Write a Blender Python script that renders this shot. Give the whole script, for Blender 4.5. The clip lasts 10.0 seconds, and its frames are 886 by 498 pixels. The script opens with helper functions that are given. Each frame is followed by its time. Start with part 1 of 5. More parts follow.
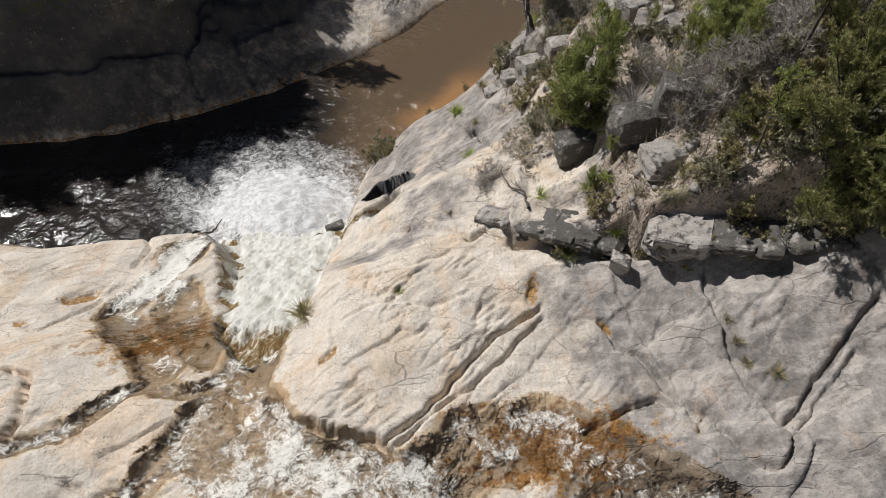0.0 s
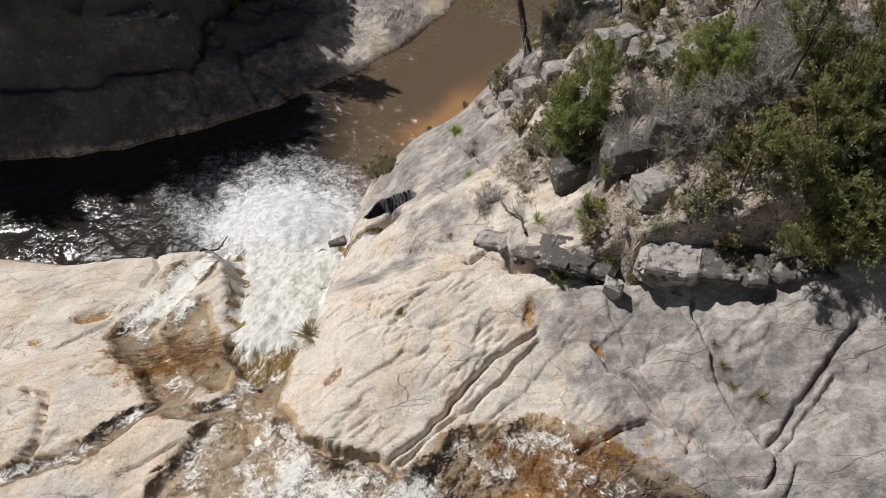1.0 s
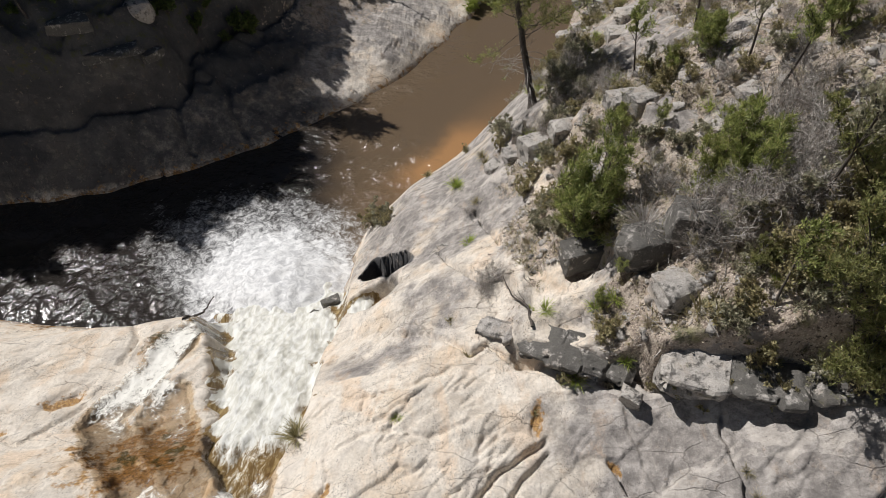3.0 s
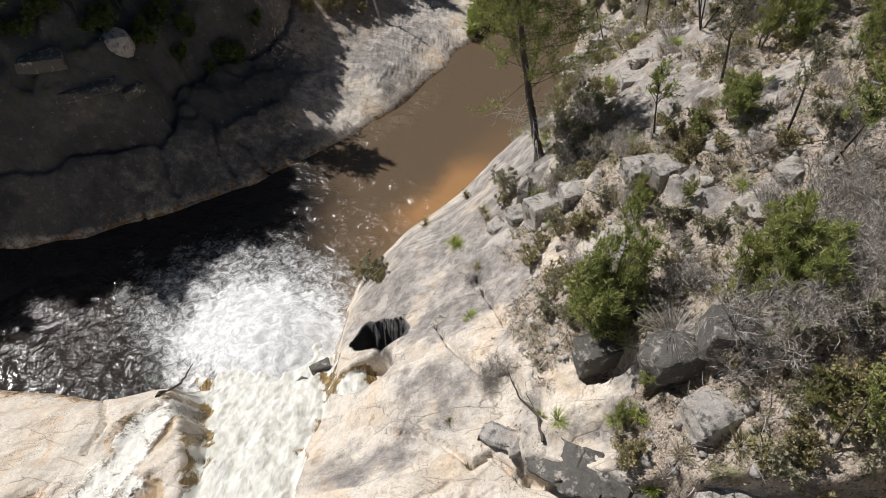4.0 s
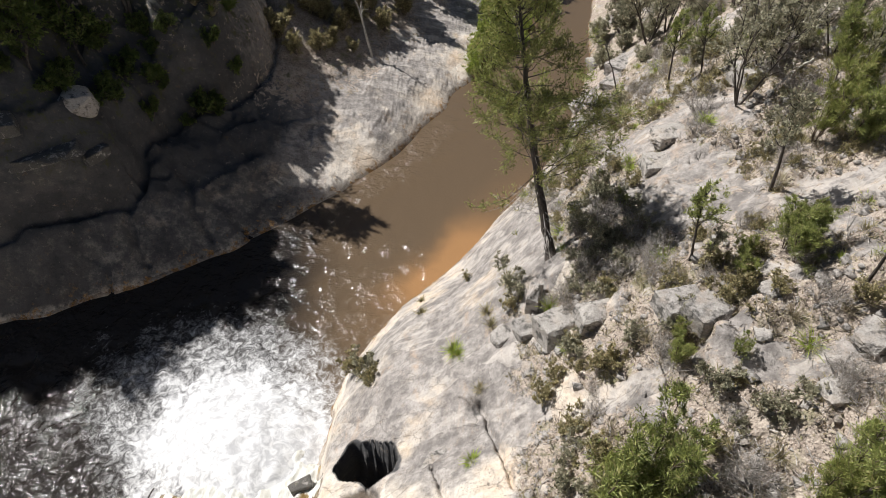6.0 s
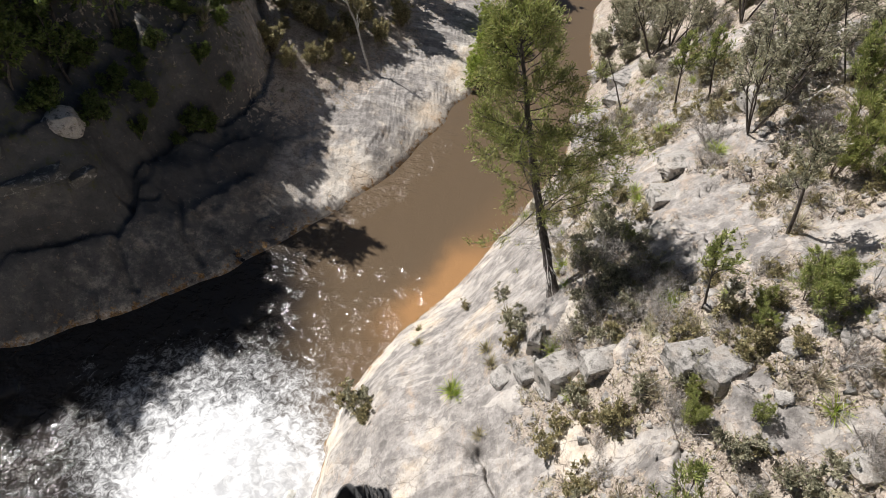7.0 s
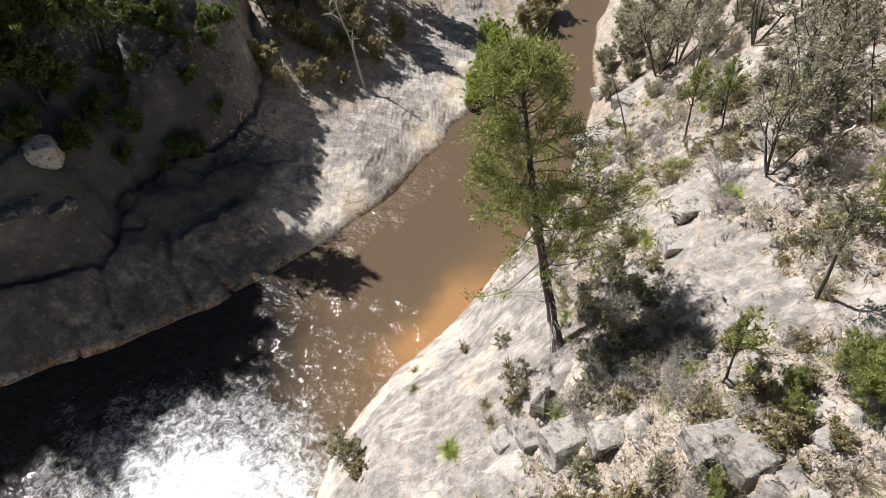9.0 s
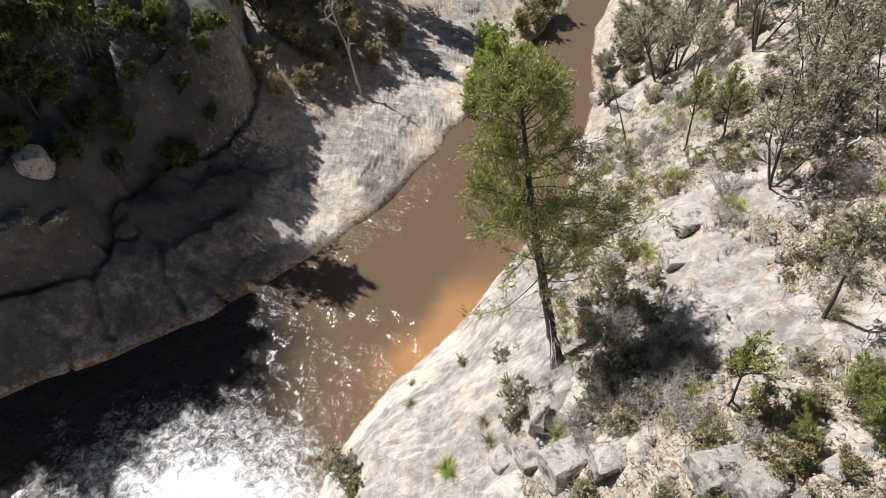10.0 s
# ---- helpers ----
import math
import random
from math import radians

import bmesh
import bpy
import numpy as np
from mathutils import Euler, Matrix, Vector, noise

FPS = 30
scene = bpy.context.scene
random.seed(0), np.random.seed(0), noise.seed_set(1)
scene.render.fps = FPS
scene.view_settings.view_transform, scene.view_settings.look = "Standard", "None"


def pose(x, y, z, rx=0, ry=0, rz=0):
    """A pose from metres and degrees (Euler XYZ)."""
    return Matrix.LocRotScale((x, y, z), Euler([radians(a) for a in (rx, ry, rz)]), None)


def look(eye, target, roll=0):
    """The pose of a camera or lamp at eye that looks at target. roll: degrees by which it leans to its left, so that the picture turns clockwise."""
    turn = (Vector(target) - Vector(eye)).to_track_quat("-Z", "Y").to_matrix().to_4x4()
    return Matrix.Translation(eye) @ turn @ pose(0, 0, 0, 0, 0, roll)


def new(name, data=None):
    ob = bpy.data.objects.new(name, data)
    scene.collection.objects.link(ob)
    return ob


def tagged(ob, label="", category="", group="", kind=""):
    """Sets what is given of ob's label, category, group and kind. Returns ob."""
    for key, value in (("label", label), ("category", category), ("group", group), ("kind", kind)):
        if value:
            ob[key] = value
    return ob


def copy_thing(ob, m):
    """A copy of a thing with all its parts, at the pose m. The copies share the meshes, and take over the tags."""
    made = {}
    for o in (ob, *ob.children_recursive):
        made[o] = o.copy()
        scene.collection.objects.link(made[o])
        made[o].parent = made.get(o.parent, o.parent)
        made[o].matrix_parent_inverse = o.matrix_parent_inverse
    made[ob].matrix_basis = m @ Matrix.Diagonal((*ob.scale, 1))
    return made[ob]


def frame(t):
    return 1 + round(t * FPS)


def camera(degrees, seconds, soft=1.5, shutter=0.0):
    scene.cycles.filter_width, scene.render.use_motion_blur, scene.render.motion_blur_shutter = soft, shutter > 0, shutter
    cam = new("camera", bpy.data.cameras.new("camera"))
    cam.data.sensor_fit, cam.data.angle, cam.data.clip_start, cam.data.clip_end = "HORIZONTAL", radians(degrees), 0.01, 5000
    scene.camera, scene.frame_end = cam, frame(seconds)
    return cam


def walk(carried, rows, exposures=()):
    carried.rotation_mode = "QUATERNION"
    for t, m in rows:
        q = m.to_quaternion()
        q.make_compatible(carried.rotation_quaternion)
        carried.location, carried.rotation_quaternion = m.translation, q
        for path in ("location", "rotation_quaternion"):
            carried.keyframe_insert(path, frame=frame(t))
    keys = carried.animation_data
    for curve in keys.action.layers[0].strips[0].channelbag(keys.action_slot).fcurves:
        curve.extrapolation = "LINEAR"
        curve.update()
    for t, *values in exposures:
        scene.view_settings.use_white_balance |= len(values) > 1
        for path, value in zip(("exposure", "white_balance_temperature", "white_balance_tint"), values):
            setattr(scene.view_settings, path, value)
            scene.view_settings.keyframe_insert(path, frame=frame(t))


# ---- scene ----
cam = camera(71.8, 10.0, soft=0.6)
METRES, EYE, TILT, LEAN, TURN = 20.0, 25.8, -48.0, 0.0, 0.0
ROWS = [
    (0.0, 0.0, 0.0, 0.0, 0.0, 0.0, -0.0),
    (0.5, 0.0001, -0.0154, 0.0159, 0.0, -0.03, 0.07),
    (1.0, -0.001, -0.0438, 0.044, -0.02, -0.03, 0.11),
    (1.5, -0.003, -0.0598, 0.0608, -0.06, -0.0, 0.13),
    (2.0, -0.0015, -0.0411, 0.0826, -0.01, 0.0, 0.17),
    (2.5, 0.0007, 0.0018, 0.1327, 0.02, 0.01, 0.22),
    (4.0, 0.0065, 0.1839, 0.351, 0.04, 0.03, 0.3),
    (4.5, 0.0095, 0.2404, 0.417, 0.05, 0.04, 0.31),
    (5.0, 0.0117, 0.2901, 0.4764, 0.07, 0.04, 0.38),
    (5.5, 0.0137, 0.3333, 0.5292, 0.11, -0.0, 0.47),
    (7.0, 0.023, 0.43, 0.6413, 0.15, 0.03, 0.53),
    (7.5, 0.0248, 0.453, 0.6673, 0.15, 0.06, 0.55),
    (8.0, 0.0271, 0.4732, 0.6906, 0.17, 0.06, 0.6),
    (8.5, 0.0291, 0.4916, 0.7114, 0.18, 0.06, 0.62),
    (9.0, 0.0311, 0.5092, 0.7309, 0.2, 0.06, 0.65),
    (9.5, 0.0325, 0.5252, 0.7485, 0.2, 0.08, 0.66),
    (10.0, 0.0344, 0.5333, 0.7554, 0.07, 0.12, 0.83),
]
walk(cam, [(t, pose(0, 0, EYE, TILT, LEAN, TURN) @ pose(METRES * x, METRES * y, METRES * z, 90 + pitch, roll, yaw)) for t, x, y, z, yaw, pitch, roll in ROWS],
     ((0.0, -0.24), (2.5, -0.16), (4.0, 0.0), (5.0, 0.15), (7.5, 0.44), (10.0, 0.58)))

# ---- world and sun ----
SUN_TOWARDS = Vector((-0.84, 0.54, 0.0)).normalized()
SUN_ELEVATION = radians(50)
world = bpy.data.worlds.new("sky")
scene.world = world
world.use_nodes = True
sky = world.node_tree.nodes.new("ShaderNodeTexSky")
sky.sky_type, sky.sun_disc = "NISHITA", False
sky.sun_elevation = SUN_ELEVATION
sky.sun_rotation = math.atan2(SUN_TOWARDS.x, SUN_TOWARDS.y)
world.node_tree.links.new(sky.outputs[0], world.node_tree.nodes["Background"].inputs[0])
world.node_tree.nodes["Background"].inputs[1].default_value = 0.03
sun_data = bpy.data.lights.new("sun", "SUN")
sun_data.energy, sun_data.angle, sun_data.color = 5.0, radians(0.53), (1.0, 0.972, 0.945)
sun = new("sun", sun_data)
sun_way = SUN_TOWARDS * math.cos(SUN_ELEVATION) + Vector((0, 0, math.sin(SUN_ELEVATION)))
sun.matrix_world = look(sun_way * 100, (0, 0, 0))

# ---- the lie of the land: numbers only ----
RIGHT_SHORE = [(-5.6, -6), (-5.8, 6), (-5.7, 11), (-6.0, 16), (-5.3, 22), (-4.8, 27), (-4.6, 30), (-3.4, 32.3), (-2.2, 34), (-0.7, 35.7), (1.1, 37.4),
               (3.1, 40.1), (5.7, 43.6), (8.8, 48), (11.7, 55.4), (13, 59), (13.6, 64), (15.1, 70.5), (17, 75), (26, 92), (60, 150)]
LEFT_SHORE = [(-60, 27), (-35, 31.5), (-22, 34), (-19.7, 35.3), (-17.6, 36), (-14.5, 37.7), (-10.9, 40), (-7.8, 43), (-4.6, 46.3), (-1.8, 49.5), (0.6, 54),
              (2.8, 58.2), (5, 63), (8.1, 67.7), (12.5, 73.8), (20, 92), (52, 152)]
# cross sections of the right bank: stations along the shore, offsets from it, heights
RIGHT_STATIONS = (8, 14, 19, 25, 31, 37, 42, 48, 56, 66, 74, 90, 130)
RIGHT_OFFSETS = (-3, -0.6, 0, 2.5, 5, 8, 12, 18, 30, 60)
RIGHT_HEIGHTS = (
    (5, 8.2, 8.9, 9.3, 9.1, 8.9, 9.2, 10.6, 14, 20),
    (5, 8.2, 8.9, 9.3, 9.3, 9.2, 9.9, 12.6, 17, 24),
    (4, 6.6, 7.5, 8.7, 9.4, 9.6, 10.8, 15.3, 20, 28),
    (1, 3.4, 4.6, 6.4, 8.4, 9.9, 12.4, 16.4, 22, 30),
    (-2, 0.6, 2.4, 4.6, 6.3, 8.3, 13.1, 17.2, 23, 31),
    (-2, -0.6, 0.2, 3.6, 5.4, 8.6, 13.0, 17.5, 24, 32),
    (-2, -0.6, 0.1, 2.8, 5.8, 9.7, 12.9, 17.3, 24, 32),
    (-2, -0.6, 0.1, 4.1, 8.2, 11.7, 14.1, 17.4, 24, 32))
RIGHT_HEIGHTS_FAR = (
    (-2, -0.6, 0.3, 4.6, 8.4, 11.6, 14.6, 18.1, 24, 32),
    (-2, -0.6, 0.9, 3.2, 6.0, 10.0, 14.0, 18.2, 24, 32),
    (-2, -0.6, 0.9, 2.6, 4.4, 7.7, 11.9, 17.5, 24, 32),
    (-2, -0.6, 0.3, 1.5, 3.0, 5.5, 9.0, 15.0, 22, 32),
    (-2, -0.6, 0.3, 1.5, 3.0, 5.5, 9.0, 15.0, 22, 32))
# the left bank: a low slab along the water, the cliff behind it
LEFT_STATIONS = (0, 30, 40, 46, 52, 58, 64, 72, 85, 130)
LEFT_OFFSETS = (-3, -0.5, 0, 2, 4, 6, 9, 14, 30)
LEFT_HEIGHTS = (
    (-2, -0.5, 0.2, 3.4, 5.4, 6.2, 7.6, 9.5, 14),
    (-2, -0.5, 0.2, 3.2, 5.2, 6.0, 7.4, 9.2, 14),
    (-2, -0.5, 0.2, 2.6, 4.7, 5.6, 6.8, 8.6, 14),
    (-2, -0.5, 0.1, 1.4, 3.0, 4.2, 5.0, 7.2, 13),
    (-2, -0.5, 0.1, 0.9, 2.1, 3.5, 4.6, 6.6, 12),
    (-2, -0.5, 0.3, 1.0, 1.9, 2.8, 4.2, 6.4, 12),
    (-2, -0.5, 0.4, 1.4, 1.9, 2.4, 3.4, 6.4, 14),
    (-2, -0.5, 0.3, 1.1, 1.6, 2.1, 3.1, 5.3, 12),
    (-2, -0.5, 0.2, 0.5, 0.9, 1.5, 2.4, 3.8, 10),
    (-2, -0.5, 0.2, 0.5, 0.9, 1.5, 2.4, 3.8, 10))
# the shelf over which the stream falls: its foot, and how it rises towards the stream above
SHELF_FOOT_X = (-60, -24.5, -20.7, -17.3, -14.9, -12.5, -9.0, -5.0)
SHELF_FOOT_Y = (14, 21.0, 21.6, 22.0, 22.4, 22.9, 23.2, 23.4)
SHELF_RUN = (-3, 0, 1.0, 2.4, 5.0, 8.5, 11, 13, 16, 30)
SHELF_RISE = (-2.5, -0.1, 2.7, 4.3, 5.0, 5.7, 7.6, 8.3, 8.8, 9.4)


def grain(x, y, seed=0):
    """Smooth gradient noise, about -0.7 to 0.7, on a lattice of 1."""
    xi, yi = np.floor(x).astype(np.int64), np.floor(y).astype(np.int64)
    fx, fy = x - xi, y - yi

    def corner(i, j, px, py):
        h = (i * 374761393 + j * 668265263 + seed * 974711 + 1013904223) & 0xFFFFFFFF
        h = ((h ^ (h >> 13)) * 1274126177) & 0xFFFFFFFF
        h = h ^ (h >> 16)
        a = (h & 0xFFFF) * (2 * np.pi / 65536)
        return np.cos(a) * px + np.sin(a) * py

    ux, uy = fx * fx * fx * (fx * (fx * 6 - 15) + 10), fy * fy * fy * (fy * (fy * 6 - 15) + 10)
    a, b = corner(xi, yi, fx, fy), corner(xi + 1, yi, fx - 1, fy)
    c, d = corner(xi, yi + 1, fx, fy - 1), corner(xi + 1, yi + 1, fx - 1, fy - 1)
    return a + (b - a) * ux + (c - a) * uy + (a - b - c + d) * ux * uy


def layers(x, y, octaves=4, seed=0, gain=0.5):
    total, size = 0.0, 1.0
    for k in range(octaves):
        total = total + size * grain(x * 2 ** k + 17.3 * k, y * 2 ** k - 9.1 * k, seed + k)
        size *= gain
    return total


def smooth(a, b, x):
    t = np.clip((x - a) / (b - a), 0, 1)
    return t * t * (3 - 2 * t)


def shore(line, X, Y):
    """How far along a line every point lies, and how far to its right."""
    P = np.array(line, float)
    best, S, D, gone = np.full(X.shape, 1e9), np.zeros(X.shape), np.zeros(X.shape), 0.0
    for i, ((ax, ay), (bx, by)) in enumerate(zip(P[:-1], P[1:])):
        n = np.hypot(bx - ax, by - ay)
        ux, uy = (bx - ax) / n, (by - ay) / n
        k = np.clip((X - ax) * ux + (Y - ay) * uy, -1e9 if i == 0 else 0, 1e9 if i == len(P) - 2 else n)
        q = np.hypot(X - ax - k * ux, Y - ay - k * uy)
        side = np.where((X - ax) * uy - (Y - ay) * ux >= 0, 1.0, -1.0)
        m = q < best
        best, S, D = np.where(m, q, best), np.where(m, gone + k, S), np.where(m, side * q, D)
        gone += n
    return S, D


def near_line(line, X, Y):
    """Distance to a polyline, and the share of its length passed."""
    S, D = shore(line, X, Y)
    P = np.array(line, float)
    length = np.hypot(*np.diff(P, axis=0).T).sum()
    ends = np.maximum(-S, 0) + np.maximum(S - length, 0)
    return np.hypot(D, 0) + ends, np.clip(S / length, 0, 1)


def loft(stations, offsets, heights, S, D):
    T = np.array(heights, float)
    st, of = np.array(stations, float), np.array(offsets, float)
    S, D = np.clip(S, st[0], st[-1] - 1e-6), np.clip(D, of[0], of[-1] - 1e-6)
    i, j = np.searchsorted(st, S, side="right") - 1, np.searchsorted(of, D, side="right") - 1
    f, g = (S - st[i]) / (st[i + 1] - st[i]), (D - of[j]) / (of[j + 1] - of[j])
    f = f * f * (3 - 2 * f)
    return (T[i, j] * (1 - f) + T[i + 1, j] * f) * (1 - g) + (T[i, j + 1] * (1 - f) + T[i + 1, j + 1] * f) * g


def bank(X, Y):
    """The bare form of the ground, without ledges and cracks."""
    wx, wy = X + 0.7 * grain(X / 3.1, Y / 3.1, 5), Y + 0.7 * grain(X / 3.1, Y / 3.1, 6)
    S, D = shore(RIGHT_SHORE, X + 0.35 * (wx - X), Y + 0.35 * (wy - Y))
    right = loft(RIGHT_STATIONS, RIGHT_OFFSETS, RIGHT_HEIGHTS + RIGHT_HEIGHTS_FAR, S, D)
    S, D = shore(LEFT_SHORE, wx, wy)
    left = loft(LEFT_STATIONS, LEFT_OFFSETS, LEFT_HEIGHTS, S, -D)
    run = np.interp(X, SHELF_FOOT_X, SHELF_FOOT_Y) - Y
    right = right + 1.1 * np.exp(-((X - 8.4) ** 2 + (Y - 15.5) ** 2) / 4.5) - 0.7 * np.exp(-((X - 4.6) ** 2 + (Y - 16.8) ** 2) / 3)
    shelf = np.interp(run, SHELF_RUN, SHELF_RISE) - 6 * smooth(-5.2, -3.6, X)
    return np.maximum(np.maximum(right, left), shelf)

# the base form is worked out once on a coarse lattice and rounded off
LATTICE = 0.25
BASE_X, BASE_Y = np.arange(-62, 62, LATTICE), np.arange(-22, 152, LATTICE)
BASE = bank(*np.meshgrid(BASE_X, BASE_Y, indexing="ij"))
for turn in range(3):
    p = np.pad(BASE, 1, mode="edge")
    BASE = (p[:-2, 1:-1] + 2 * p[1:-1, 1:-1] + p[2:, 1:-1]) / 4
    p = np.pad(BASE, 1, mode="edge")
    BASE = (p[1:-1, :-2] + 2 * p[1:-1, 1:-1] + p[1:-1, 2:]) / 4


def base(X, Y):
    u = np.clip((X - BASE_X[0]) / LATTICE, 0, len(BASE_X) - 1.001)
    v = np.clip((Y - BASE_Y[0]) / LATTICE, 0, len(BASE_Y) - 1.001)
    i, j = u.astype(int), v.astype(int)
    f, g = u - i, v - j
    return (BASE[i, j] * (1 - f) + BASE[i + 1, j] * f) * (1 - g) + (BASE[i, j + 1] * (1 - f) + BASE[i + 1, j + 1] * f) * g


LEDGE_X, LEDGE_Y = (2.0, 2.6, 3.5, 5.4, 6.0, 6.3, 7.4, 9.3, 14, 20), (15.0, 14.4, 14.0, 13.2, 13.1, 12.6, 12.5, 12.0, 11.2, 10)


# the crevice between the low slab and the overgrown cliff above it
CREVICE = ((-40, 33.2), (-24.4, 36.6), (-20.6, 38.7), (-19.3, 39.3), (-18.0, 41.0), (-18.2, 43.0), (-17.3, 45.1), (-14.9, 47.8), (-13.1, 49.6), (-12.1, 51.5), (-11.9, 55), (-13.5, 60))


def above_crevice(X, Y):
    S, D = shore(CREVICE, X, Y)
    return -D + 0.35 * grain(X * 0.8, Y * 0.8, 47) + 0.15 * grain(X * 2.5, Y * 2.5, 48)


def ledge(X, Y):
    u = Y - np.interp(X, LEDGE_X, LEDGE_Y) - 0.75 + 0.2 * grain(X * 1.1, Y * 1.1, 31)
    gap = 0.8 * smooth(2.2, 2.8, X) * smooth(11, 9.5, X) * np.exp(-((u + 0.3) / 0.24) ** 2) * smooth(-0.35, 0.0, grain(X * 0.7, Y * 0.7, 32))
    return (0.9 + 0.8 * smooth(5.4, 6.2, X)) * smooth(1.9, 3.0, X) * smooth(-0.12, 0.1, u) * np.exp(-np.maximum(u, 0) / 5) - gap


# joints in the slabs: line, half width, depth
JOINTS = (
    (((-5.6, 9.4), (-4.7, 8.4), (-3.0, 7.9), (-2.0, 7.7), (-1.5, 7.2), (-0.8, 6.8)), 0.16, 0.45),
    (((-1.7, 7.5), (-0.7, 8.4), (0.1, 9.2), (0.8, 10.1), (1.7, 11.1), (3.2, 12.0)), 0.09, 0.32),
    (((-1.3, 7.4), (-0.4, 8.4), (1.3, 9.7), (3.2, 11.6)), 0.06, 0.22),
    (((5.0, 11.1), (5.4, 10.3), (5.8, 10.0), (6.5, 8.7), (7.3, 7.7), (7.9, 6.4), (8.5, 6.2), (8.8, 6.5), (9.0, 6.9)), 0.08, 0.35),
    (((9.0, 6.9), (8.5, 8.1), (8.2, 9.0), (8.1, 10.2), (7.9, 11.8)), 0.10, 0.25),
    (((8.9, 7.2), (9.6, 7.9), (10.5, 8.9), (11.6, 10.0)), 0.09, 0.3),
    (((9.1, 7.0), (9.9, 7.8), (10.8, 8.7)), 0.05, 0.18),
    (((4.1, 7.8), (5.3, 8.3), (6.2, 8.5), (6.6, 8.2)), 0.09, 0.3),
    (((5.5, 12.6), (5.8, 11.6), (6.0, 10.6), (6.7, 9.0), (7.0, 7.4)), 0.05, 0.12),
    (((-4.7, 14.8), (-2.9, 13.9), (-1.1, 14.1), (0.3, 14.8)), 0.05, 0.12),
    (((-1.9, 17.2), (-0.5, 16.6), (1.0, 15.3), (1.6, 15.6), (2.6, 14.5)), 0.09, 0.3),
    (((-3.4, 12.2), (-2.1, 12.6), (-0.4, 12.2), (0.9, 12.8)), 0.04, 0.10),
    (((-0.2, 22.2), (0.5, 20.0), (1.3, 18.6), (2.5, 18.2)), 0.08, 0.3),
    (((2.3, 18.3), (2.7, 17.2), (3.3, 16.2)), 0.10, 0.35),
    (((1.6, 24.4), (2.1, 22.4), (2.4, 20.6), (3.2, 19.8)), 0.10, 0.3),
    (((-14.8, 10.8), (-13.6, 10.3), (-13.0, 8.7), (-13.0, 7.7)), 0.12, 0.4),
    (((-16.9, 14.0), (-15.9, 13.6), (-15.0, 14.6), (-14.3, 15.6)), 0.10, 0.22),
    (((-16.0, 21.5), (-14.6, 20.6), (-13.6, 19.2), (-13.8, 17.6)), 0.12, 0.35),
    (((-10.6, 6.6), (-9.8, 6.2), (-8.6, 6.4)), 0.06, 0.2))
# joints in the shaded slab: line, half width, depth
LEFT_JOINTS = (
    (((-20.2, 39.8), (-19.3, 39.9), (-18.4, 39.7), (-18.1, 38.3), (-17.2, 37.1)), 0.26, 0.5),
    (((-15.1, 42.3), (-13.5, 41.1), (-11.9, 39.8)), 0.22, 0.3),
    (((-21.5, 37.9), (-19.8, 39.3), (-18.5, 41.0), (-16.6, 42.3)), 0.26, 0.5),
    (((-16.6, 42.9), (-15.7, 42.4), (-15.2, 40.7), (-13.9, 39.1)), 0.22, 0.4),
    (((-20.6, 37.1), (-19.2, 36.5), (-19.0, 35.5)), 0.2, 0.35))
# dark gaps under the blocks on the slope: centre, half lengths, turn, depth
GAPS = ((5.0, 17.45, 0.75, 0.42, -0.2, 1.0), (6.7, 15.95, 1.0, 0.36, -0.1, 0.9), (4.1, 26.3, 0.5, 0.3, 0.3, 0.5), (7.2, 22.9, 0.45, 0.3, 0.2, 0.4), (8.9, 15.3, 0.6, 0.3, 0.1, 0.5))
# hollows that hold rain: centre, half lengths, turn, depth
HOLLOWS = ((-15.3, 15.7, 0.75, 0.35, 0.5, 0.14), (-3.7, 10.6, 0.45, 0.18, 0.9, 0.10), (5.05, 11.05, 0.28, 0.14, -0.9, 0.12), (3.0, 12.6, 0.55, 0.22, 1.4, 0.16),
           (-17.0, 14.2, 0.4, 0.2, 0.1, 0.1), (-13.2, 13.2, 0.3, 0.2, 0.3, 0.1))
# running water above the fall: line, half width, depth of the bed
STREAMS = (
    (((8.2, 3.4), (6.6, 5.0), (4.8, 6.5), (3.0, 7.7), (1.2, 7.6), (0.0, 6.8), (-0.6, 6.0)), 1.35, 0.32),
    (((2.0, 4.4), (0.5, 5.3), (-0.7, 6.0), (-2.1, 6.7), (-3.6, 7.1), (-5.3, 8.1), (-6.3, 9.5), (-6.3, 10.9), (-6.4, 12.0)), 1.05, 0.38),
    (((-8.6, 5.6), (-8.3, 7.0), (-7.8, 8.2), (-7.2, 9.5), (-6.6, 11.0)), 0.7, 0.28),
    (((-14.0, 7.1), (-12.5, 7.7), (-11.5, 8.1), (-10.4, 9.4), (-9.4, 9.9), (-8.2, 9.6), (-7.0, 10.0)), 0.45, 0.32),
    (((-9.2, 10.4), (-10.4, 11.8), (-12.2, 13.4), (-13.4, 14.8), (-12.5, 16.2), (-12.1, 17.3), (-11.8, 18.6), (-11.0, 20.5)), 0.95, 0.34),
    (((-0.6, 5.8), (-2.4, 6.1), (-4.4, 6.4), (-6.6, 7.2)), 1.5, 0.26),
    (((-7.6, 7.4), (-7.0, 8.6), (-6.6, 10.0), (-6.4, 11.4)), 1.05, 0.28),
    (((-8.2, 11.4), (-9.6, 13.2), (-10.6, 14.4), (-11.2, 16.0)), 1.2, 0.28))
FALL_LINE = ((-6.5, 11.4), (-6.8, 13.3), (-7.0, 15.3), (-7.5, 18.0), (-7.6, 20.0), (-8.4, 22.5), (-9.3, 26.5))
